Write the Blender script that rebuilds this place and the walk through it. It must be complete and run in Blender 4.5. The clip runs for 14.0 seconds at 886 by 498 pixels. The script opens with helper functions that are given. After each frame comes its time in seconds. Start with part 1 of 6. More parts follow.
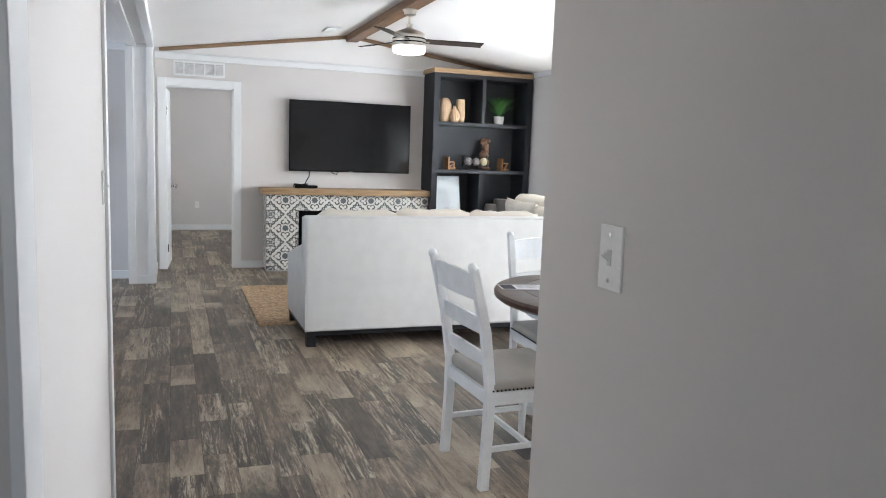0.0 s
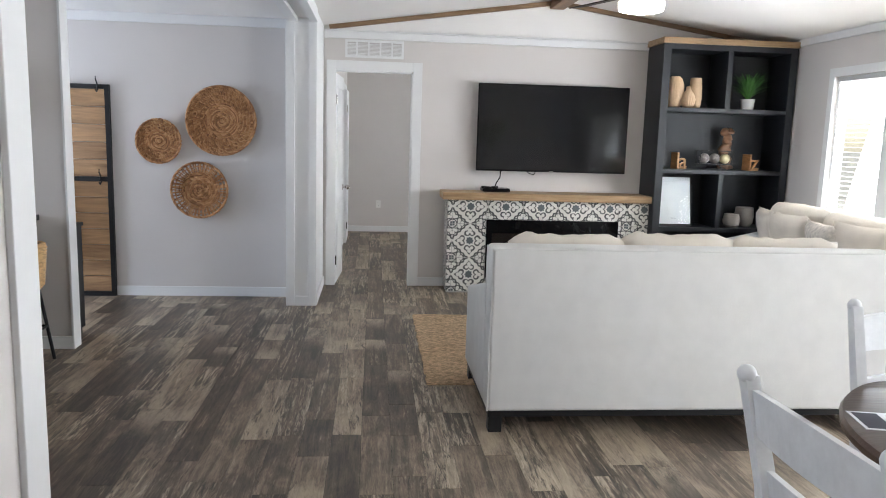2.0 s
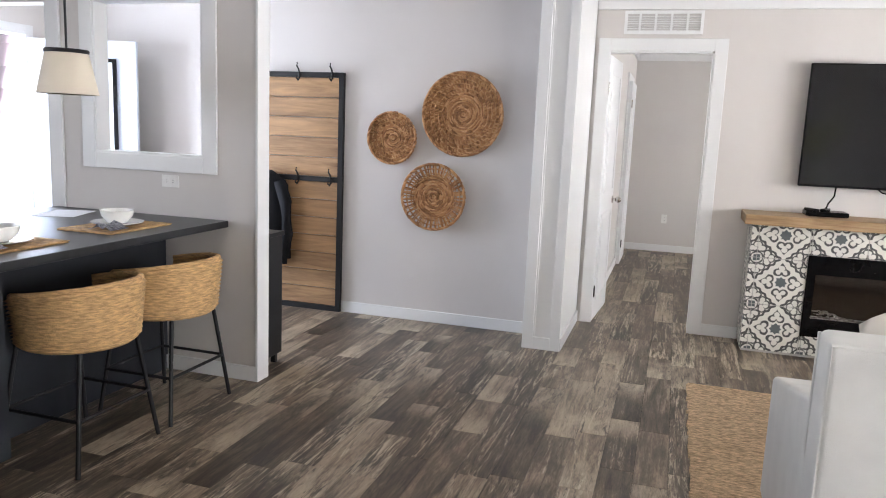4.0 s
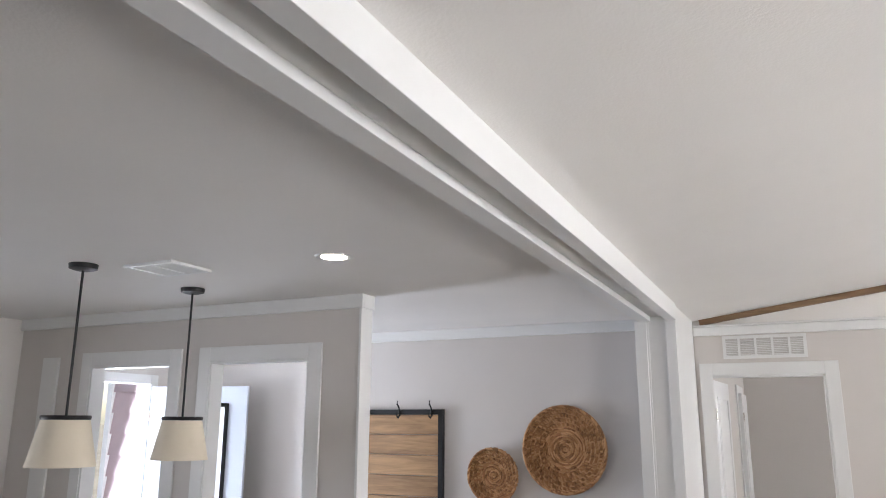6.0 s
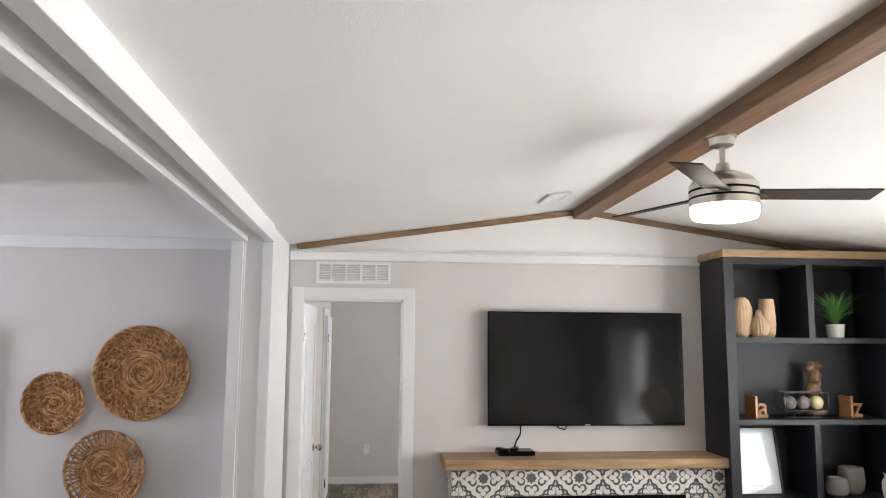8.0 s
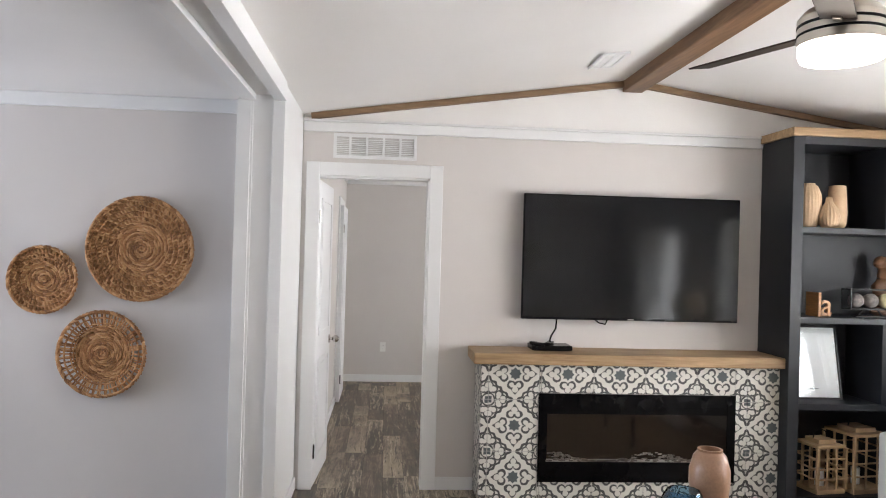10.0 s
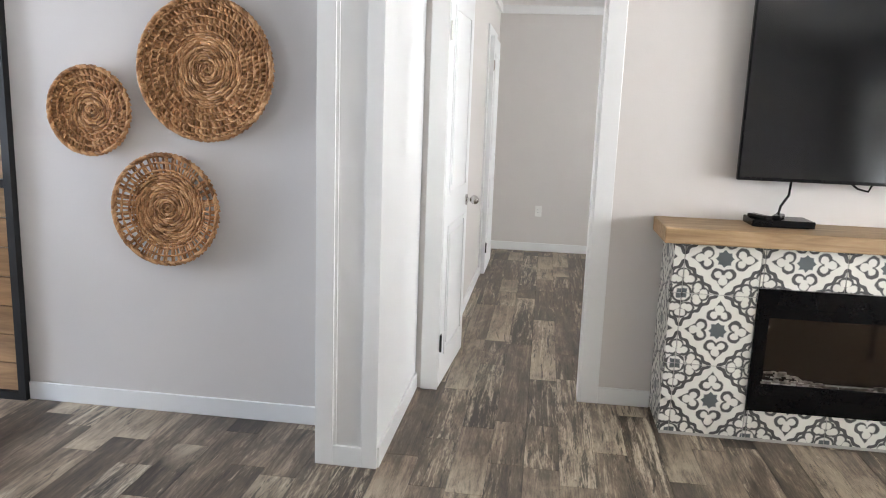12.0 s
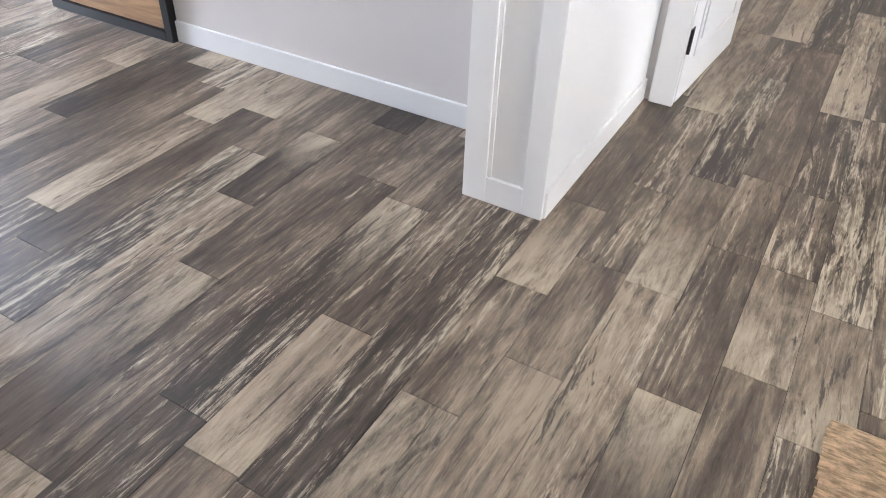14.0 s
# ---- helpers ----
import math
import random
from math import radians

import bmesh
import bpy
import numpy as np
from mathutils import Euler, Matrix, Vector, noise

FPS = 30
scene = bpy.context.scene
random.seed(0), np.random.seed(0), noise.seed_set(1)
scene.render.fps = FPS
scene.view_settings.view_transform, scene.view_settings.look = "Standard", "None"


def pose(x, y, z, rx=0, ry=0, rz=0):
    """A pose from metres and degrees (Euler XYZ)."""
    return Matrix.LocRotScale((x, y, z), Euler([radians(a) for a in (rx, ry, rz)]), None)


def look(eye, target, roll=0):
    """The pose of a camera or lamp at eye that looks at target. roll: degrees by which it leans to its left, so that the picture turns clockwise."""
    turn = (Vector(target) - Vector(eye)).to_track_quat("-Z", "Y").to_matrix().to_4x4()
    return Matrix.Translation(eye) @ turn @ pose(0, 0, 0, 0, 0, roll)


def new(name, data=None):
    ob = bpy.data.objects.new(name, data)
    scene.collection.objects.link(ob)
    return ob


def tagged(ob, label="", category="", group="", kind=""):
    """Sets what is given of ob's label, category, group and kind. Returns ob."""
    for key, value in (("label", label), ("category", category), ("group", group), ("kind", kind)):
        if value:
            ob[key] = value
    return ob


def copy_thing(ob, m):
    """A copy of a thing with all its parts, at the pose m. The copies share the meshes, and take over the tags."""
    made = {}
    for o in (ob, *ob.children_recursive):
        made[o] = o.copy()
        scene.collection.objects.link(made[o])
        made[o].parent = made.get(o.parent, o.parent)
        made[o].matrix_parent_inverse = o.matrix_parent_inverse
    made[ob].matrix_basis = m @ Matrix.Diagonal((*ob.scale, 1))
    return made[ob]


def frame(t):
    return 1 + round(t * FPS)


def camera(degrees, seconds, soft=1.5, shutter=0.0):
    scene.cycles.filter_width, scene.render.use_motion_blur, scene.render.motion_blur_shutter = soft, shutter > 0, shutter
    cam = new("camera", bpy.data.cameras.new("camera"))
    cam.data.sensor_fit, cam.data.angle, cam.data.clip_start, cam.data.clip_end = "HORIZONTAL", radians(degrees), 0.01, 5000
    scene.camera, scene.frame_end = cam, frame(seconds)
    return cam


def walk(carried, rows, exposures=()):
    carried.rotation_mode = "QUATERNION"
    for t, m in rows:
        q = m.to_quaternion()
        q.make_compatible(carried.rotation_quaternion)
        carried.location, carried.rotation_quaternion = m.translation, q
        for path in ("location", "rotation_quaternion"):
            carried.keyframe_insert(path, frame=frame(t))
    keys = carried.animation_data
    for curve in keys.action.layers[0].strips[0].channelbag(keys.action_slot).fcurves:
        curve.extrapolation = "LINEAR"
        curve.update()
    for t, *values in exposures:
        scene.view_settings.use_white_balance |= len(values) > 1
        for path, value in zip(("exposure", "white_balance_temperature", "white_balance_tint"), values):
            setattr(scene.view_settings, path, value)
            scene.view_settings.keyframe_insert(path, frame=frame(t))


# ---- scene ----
cam = camera(61.5, 14.0, 1.0)
PATH = [
    (0, (0.023, 0.056, 1.481), (0.705, 1.918, 1.222), 2.1),
    (0.5, (0.109, 0.523, 1.49), (0.642, 2.432, 1.225), 2.1),
    (1, (0.242, 0.944, 1.513), (0.596, 2.893, 1.235), 1.9),
    (1.5, (0.3, 1.39, 1.506), (0.551, 3.353, 1.217), 1.7),
    (2, (0.338, 1.824, 1.516), (0.527, 3.792, 1.215), 1.7),
    (2.5, (0.423, 2.272, 1.525), (0.524, 4.246, 1.218), 1.7),
    (3, (0.424, 2.692, 1.498), (0.44, 4.666, 1.174), 2.1),
    (3.5, (0.462, 3.069, 1.47), (0.324, 5.031, 1.104), 2.7),
    (4, (0.508, 3.345, 1.486), (-0.069, 5.233, 1.165), 2.4),
    (4.2, (0.471, 3.382, 1.534), (-0.283, 5.22, 1.302), 1.7),
    (6.3, (0.527, 3.352, 1.782), (-0.269, 5.124, 2.259), -0.6),
    (6.5, (0.525, 3.381, 1.786), (-0.177, 5.205, 2.212), -0.6),
    (7, (0.52, 3.426, 1.792), (0.125, 5.365, 2.08), -0.4),
    (7.5, (0.51, 3.5, 1.802), (0.516, 5.486, 2.039), -0.2),
    (7.7, (0.506, 3.534, 1.807), (0.664, 5.512, 2.056), -0.0),
    (9.8, (0.422, 4.045, 1.621), (0.638, 6.031, 1.715), 1.3),
    (10, (0.419, 4.178, 1.61), (0.573, 6.172, 1.622), 1.6),
    (10.5, (0.419, 4.456, 1.516), (0.448, 6.45, 1.367), 2.3),
    (11, (0.442, 4.808, 1.532), (0.406, 6.793, 1.29), 2.3),
    (11.5, (0.484, 5.203, 1.506), (0.358, 7.177, 1.212), 2.2),
    (12, (0.458, 5.539, 1.458), (0.201, 7.487, 1.089), 2.1),
    (12.5, (0.367, 5.867, 1.446), (-0.041, 7.769, 0.981), 2.0),
    (13, (0.367, 6.195, 1.377), (-0.254, 7.987, 0.741), 2.2),
    (13.5, (0.424, 6.454, 1.308), (-0.353, 8.014, 0.328), 2.4),
    (14, (0.453, 6.633, 1.262), (-0.305, 8.013, 0.029), 2.2),
]
EXPOSURES = [(0.0, 1.3, 6300, 12), (0.5, 1.12, 6300, 12), (1.0, 0.96, 6300, 12), (1.5, 1.08, 6400, 13), (2.0, 1.13, 6450, 13), (3.0, 1.45, 6500, 14), (4.0, 1.5, 6750, 16), (4.2, 1.45, 6750, 16), (6.5, 0.9, 6900, 16),
             (7.0, 0.92, 6900, 16), (7.5, 1.05, 6900, 16), (10.0, 1.22, 6850, 16), (10.5, 1.42, 6820, 15), (11.0, 1.5, 6800, 14), (13.0, 1.6, 6550, 13), (13.5, 1.62, 6500, 14), (14.0, 2.0, 6600, 16)]
walk(cam, [(t, look(eye, target, roll)) for t, eye, target, roll in PATH], EXPOSURES)

# ---- world, sun, window light, added hall fill ----
world = bpy.data.worlds.new("world")
scene.world = world
world.use_nodes = True
wn, wl = world.node_tree.nodes, world.node_tree.links
sky = wn.new("ShaderNodeTexSky")
sky.sky_type, sky.sun_disc = "NISHITA", False
sky.sun_elevation, sky.sun_rotation = radians(48), radians(100)
wl.new(sky.outputs[0], wn["Background"].inputs[0])
wn["Background"].inputs[1].default_value = 0.12
sun = new("sun", bpy.data.lights.new("sun", "SUN"))
sun.data.energy, sun.data.angle, sun.data.color = 3.0, radians(0.5), (1.0, 0.95, 0.87)
sun.matrix_world = look((30, 2.5, 34), (0, 8.0, 0))


def area(name, eye, target, w, h, watts, color):
    lamp = new(name, bpy.data.lights.new(name, "AREA"))
    lamp.data.shape, lamp.data.size, lamp.data.size_y = "RECTANGLE", w, h
    lamp.data.energy, lamp.data.color = watts, color
    lamp.matrix_world = look(eye, target)
    return lamp


DAY = (0.89, 0.95, 1.0)
area("daylight_window", (4.75, 7.0, 1.35), (0, 7.0, 2.4), 2.6, 1.6, 92, DAY)
area("daylight_patio", (4.75, 3.4, 1.15), (0, 3.4, 2.2), 1.7, 1.9, 58, DAY)
area("daylight_kitchen", (-4.95, 4.4, 1.6), (0, 4.4, 0.2), 1.5, 1.1, 28, (0.76, 0.87, 1.0))
area("daylight_entry", (-4.95, 7.75, 1.15), (0, 7.75, 0.1), 0.8, 1.9, 62, (0.70, 0.83, 1.0))
area("daylight_bedroom", (4.75, 11.5, 1.4), (0, 11.5, 1.2), 1.4, 1.2, 46, DAY)
# added lamp that brightens the hall, outside a made-up opening in wall_back
area("hall_fill", (-0.6, -1.95, 1.5), (-0.6, 0, 1.2), 1.0, 1.1, 4, DAY)

# ---- materials ----


def nodes_of(name):
    m = bpy.data.materials.new(name)
    m.use_nodes = True
    return m, m.node_tree.nodes, m.node_tree.links, m.node_tree.nodes["Principled BSDF"]


def mat(name, color, rough=0.5, metal=0.0, var=0.08, scale=6.0, fine=90.0, bump=0.05, stretch=(1, 1, 1), spec=0.5, ramp_at=(0.4, 0.95)):
    """A surface with variation at two scales: broad tone and fine grain, and a fine relief."""
    m, n, l, b = nodes_of(name)
    co = n.new("ShaderNodeTexCoord")
    mp = n.new("ShaderNodeMapping")
    mp.inputs["Scale"].default_value = stretch
    l.new(co.outputs["Object"], mp.inputs[0])
    broad, grain = n.new("ShaderNodeTexNoise"), n.new("ShaderNodeTexNoise")
    broad.inputs["Scale"].default_value, grain.inputs["Scale"].default_value = scale, fine
    broad.inputs["Detail"].default_value, grain.inputs["Detail"].default_value = 4, 2
    l.new(mp.outputs[0], broad.inputs[0])
    l.new(mp.outputs[0], grain.inputs[0])
    mixv = n.new("ShaderNodeMath")
    mixv.operation = "MULTIPLY_ADD"
    mixv.inputs[1].default_value = 0.35
    l.new(grain.outputs[0], mixv.inputs[0])
    l.new(broad.outputs[0], mixv.inputs[2])
    ramp = n.new("ShaderNodeValToRGB")
    ramp.color_ramp.elements[0].position, ramp.color_ramp.elements[1].position = ramp_at
    ramp.color_ramp.elements[0].color = (*[c * (1 - var) for c in color], 1)
    ramp.color_ramp.elements[1].color = (*[min(1, c * (1 + var)) for c in color], 1)
    l.new(mixv.outputs[0], ramp.inputs[0])
    l.new(ramp.outputs[0], b.inputs["Base Color"])
    b.inputs["Roughness"].default_value, b.inputs["Metallic"].default_value = rough, metal
    b.inputs["Specular IOR Level"].default_value = spec
    if bump:
        bp = n.new("ShaderNodeBump")
        bp.inputs["Strength"].default_value, bp.inputs["Distance"].default_value = bump, 0.01
        l.new(grain.outputs[0], bp.inputs["Height"])
        l.new(bp.outputs[0], b.inputs["Normal"])
    return m


def wood(name, dark, light, along="x", rough=0.5, rings=14.0, random_shift=True, contrast=(0.3, 0.72)):
    """Sawn wood: long grain, darker streaks and a few knots; each piece is shifted by its own random number."""
    m, n, l, b = nodes_of(name)
    co, mp, info = n.new("ShaderNodeTexCoord"), n.new("ShaderNodeMapping"), n.new("ShaderNodeObjectInfo")
    s = {"x": (1.2, rings, rings), "y": (rings, 1.2, rings), "z": (rings, rings, 1.2)}[along]
    mp.inputs["Scale"].default_value = s
    l.new(co.outputs["Object"], mp.inputs[0])
    if random_shift:
        k = n.new("ShaderNodeMath")
        k.operation, k.inputs[1].default_value = "MULTIPLY", 37.0
        l.new(info.outputs["Random"], k.inputs[0])
        l.new(k.outputs[0], mp.inputs["Location"])
    t1, t2 = n.new("ShaderNodeTexNoise"), n.new("ShaderNodeTexNoise")
    t1.inputs["Scale"].default_value, t1.inputs["Detail"].default_value, t1.inputs["Distortion"].default_value = 1.3, 8, 1.6
    t2.inputs["Scale"].default_value, t2.inputs["Detail"].default_value = 9, 3
    l.new(mp.outputs[0], t1.inputs[0])
    l.new(mp.outputs[0], t2.inputs[0])
    a = n.new("ShaderNodeMath")
    a.operation, a.inputs[1].default_value = "MULTIPLY_ADD", 0.3
    l.new(t2.outputs[0], a.inputs[0])
    l.new(t1.outputs[0], a.inputs[2])
    o = n.new("ShaderNodeMath")
    o.operation, o.inputs[1].default_value = "MULTIPLY_ADD", 0.25
    l.new(info.outputs["Random"], o.inputs[0])
    l.new(a.outputs[0], o.inputs[2])
    ramp = n.new("ShaderNodeValToRGB")
    ramp.color_ramp.elements[0].position, ramp.color_ramp.elements[1].position = contrast[0] + 0.15, contrast[1] + 0.3
    ramp.color_ramp.elements[0].color, ramp.color_ramp.elements[1].color = (*dark, 1), (*light, 1)
    l.new(o.outputs[0], ramp.inputs[0])
    l.new(ramp.outputs[0], b.inputs["Base Color"])
    b.inputs["Roughness"].default_value = rough
    bp = n.new("ShaderNodeBump")
    bp.inputs["Strength"].default_value, bp.inputs["Distance"].default_value = 0.15, 0.004
    l.new(t2.outputs[0], bp.inputs["Height"])
    l.new(bp.outputs[0], b.inputs["Normal"])
    return m


def plank_material(name, source):
    """Weathered grey-brown vinyl plank with flaked pale paint; source: the socket that gives each plank its own number."""
    m, n, l, b = nodes_of(name)
    co = n.new("ShaderNodeNewGeometry")
    if source == "object":
        rnd = n.new("ShaderNodeObjectInfo").outputs["Random"]
    else:
        rnd = co.outputs["Random Per Island"]

    def math_node(op, a, bb=0.5, c=None):
        k = n.new("ShaderNodeMath")
        k.operation = op
        for i, v in enumerate((a, bb, c)):
            if v is None:
                continue
            if isinstance(v, (int, float)):
                k.inputs[i].default_value = v
            else:
                l.new(v, k.inputs[i])
        return k.outputs[0]

    shift = n.new("ShaderNodeCombineXYZ")
    l.new(math_node("MULTIPLY", rnd, 61.0), shift.inputs[0])
    l.new(math_node("MULTIPLY", rnd, 23.0), shift.inputs[1])
    add = n.new("ShaderNodeVectorMath")
    l.new(co.outputs["Position"], add.inputs[0])
    l.new(shift.outputs[0], add.inputs[1])

    def tex(scale, sc, detail=5, dist=0.0, rough=0.6):
        mp = n.new("ShaderNodeMapping")
        mp.inputs["Scale"].default_value = sc
        l.new(add.outputs[0], mp.inputs[0])
        t = n.new("ShaderNodeTexNoise")
        t.inputs["Scale"].default_value, t.inputs["Detail"].default_value = scale, detail
        t.inputs["Distortion"].default_value, t.inputs["Roughness"].default_value = dist, rough
        l.new(mp.outputs[0], t.inputs[0])
        return t.outputs[0]

    cloud = tex(1.0, (8.0, 2.6, 1), 6, 0.6, 0.66)
    streak = tex(1.0, (26.0, 1.7, 1), 8, 1.0, 0.72)
    chip = tex(1.0, (75.0, 12.0, 1), 6, 1.2, 0.75)
    grain = tex(1.0, (260.0, 10.0, 1), 3)
    scar = tex(1.0, (34.0, 3.2, 1), 5, 1.0, 0.7)
    tone = math_node("FRACT", math_node("MULTIPLY", rnd, 7.31), 0)
    flaky = math_node("FRACT", math_node("MULTIPLY", rnd, 13.7), 0)
    uvn, sep = n.new("ShaderNodeUVMap"), n.new("ShaderNodeSeparateXYZ")
    l.new(uvn.outputs[0], sep.inputs[0])
    along = sep.outputs[1]

    def smooth(value, lo, hi, most=1.0):
        r = n.new("ShaderNodeMapRange")
        r.interpolation_type = "SMOOTHSTEP"
        r.inputs[1].default_value, r.inputs[2].default_value, r.inputs[4].default_value = lo, hi, most
        l.new(value, r.inputs[0])
        return r.outputs[0]

    def mix(fac, under, over):
        k = n.new("ShaderNodeMix")
        k.data_type = "RGBA"
        l.new(fac, k.inputs[0])
        l.new(under, k.inputs[6])
        if isinstance(over, tuple):
            k.inputs[7].default_value = (*over, 1)
        else:
            l.new(over, k.inputs[7])
        return k.outputs[2]

    ramp = n.new("ShaderNodeValToRGB")
    e = ramp.color_ramp.elements
    e[0].position, e[0].color = 0.40, (0.030, 0.022, 0.016, 1)
    e[1].position, e[1].color = 0.64, (0.36, 0.282, 0.202, 1)
    mid = e.new(0.515)
    mid.color = (0.122, 0.090, 0.065, 1)
    base = math_node("ADD", math_node("MULTIPLY_ADD", streak, 0.42, math_node("MULTIPLY_ADD", chip, 0.22, math_node("MULTIPLY", cloud, 0.40))), math_node("MULTIPLY", math_node("SUBTRACT", tone, 0.5), 0.17))
    l.new(base, ramp.inputs[0])
    # paint worn pale towards one end of many planks, cut off at the joint
    low_end = math_node("MULTIPLY", smooth(along, 0.62, 0.0), math_node("GREATER_THAN", tone, 0.66))
    high_end = math_node("MULTIPLY", smooth(along, 0.45, 1.0), math_node("LESS_THAN", tone, 0.22))
    worn = math_node("MULTIPLY", math_node("ADD", low_end, high_end), smooth(math_node("MULTIPLY_ADD", chip, 0.45, math_node("MULTIPLY", cloud, 0.75)), 0.42, 0.74, 0.95))
    color = mix(worn, ramp.outputs[0], (0.47, 0.385, 0.282))
    # flaked streaks, mostly on some planks
    flakes = math_node("ADD", math_node("MULTIPLY_ADD", streak, 0.75, math_node("MULTIPLY", chip, 0.36)), math_node("MULTIPLY", math_node("SUBTRACT", flaky, 0.5), 0.16))
    color = mix(smooth(flakes, 0.615, 0.73, 0.85), color, (0.56, 0.475, 0.36))
    cracks = math_node("ADD", math_node("MULTIPLY_ADD", scar, 0.9, math_node("MULTIPLY", chip, 0.25)), math_node("MULTIPLY", math_node("SUBTRACT", flaky, 0.5), -0.12))
    color = mix(smooth(cracks, 0.51, 0.42, 0.85), color, (0.034, 0.025, 0.019))
    shade = n.new("ShaderNodeMix")
    shade.data_type, shade.blend_type = "RGBA", "MULTIPLY"
    shade.inputs[0].default_value = 0.3
    l.new(color, shade.inputs[6])
    gr = n.new("ShaderNodeValToRGB")
    gr.color_ramp.elements[0].position, gr.color_ramp.elements[1].position = 0.3, 0.6
    gr.color_ramp.elements[0].color = (0.45, 0.45, 0.45, 1)
    l.new(grain, gr.inputs[0])
    l.new(gr.outputs[0], shade.inputs[7])
    l.new(shade.outputs[2], b.inputs["Base Color"])
    l.new(math_node("MULTIPLY_ADD", cloud, 0.2, 0.33), b.inputs["Roughness"])
    b.inputs["Specular IOR Level"].default_value = 0.55
    bp = n.new("ShaderNodeBump")
    bp.inputs["Strength"].default_value, bp.inputs["Distance"].default_value = 0.12, 0.002
    l.new(math_node("ADD", grain, chip), bp.inputs["Height"])
    l.new(bp.outputs[0], b.inputs["Normal"])
    return m


def strand_material(name, dark, mid, light, rough=0.6):
    """Dried grass strands; every strand has a tone of its own, with fibres and darker nodes."""
    m, n, l, b = nodes_of(name)
    geo, co = n.new("ShaderNodeNewGeometry"), n.new("ShaderNodeTexCoord")
    fibre = n.new("ShaderNodeTexNoise")
    fibre.inputs["Scale"].default_value, fibre.inputs["Detail"].default_value = 120, 4
    l.new(co.outputs["Object"], fibre.inputs[0])
    k = n.new("ShaderNodeMath")
    k.operation, k.inputs[1].default_value = "MULTIPLY_ADD", 0.55
    l.new(geo.outputs["Random Per Island"], k.inputs[0])
    f2 = n.new("ShaderNodeMath")
    f2.operation, f2.inputs[1].default_value = "MULTIPLY", 0.55
    l.new(fibre.outputs[0], f2.inputs[0])
    l.new(f2.outputs[0], k.inputs[2])
    ramp = n.new("ShaderNodeValToRGB")
    e = ramp.color_ramp.elements
    e[0].position, e[0].color = 0.18, (*dark, 1)
    e[1].position, e[1].color = 0.92, (*light, 1)
    e.new(0.5).color = (*mid, 1)
    l.new(k.outputs[0], ramp.inputs[0])
    l.new(ramp.outputs[0], b.inputs["Base Color"])
    b.inputs["Roughness"].default_value, b.inputs["Specular IOR Level"].default_value = rough, 0.3
    bp = n.new("ShaderNodeBump")
    bp.inputs["Strength"].default_value, bp.inputs["Distance"].default_value = 0.5, 0.003
    l.new(fibre.outputs[0], bp.inputs["Height"])
    l.new(bp.outputs[0], b.inputs["Normal"])
    return m


TILE_X, TILE_Z = 0.345, 0.333


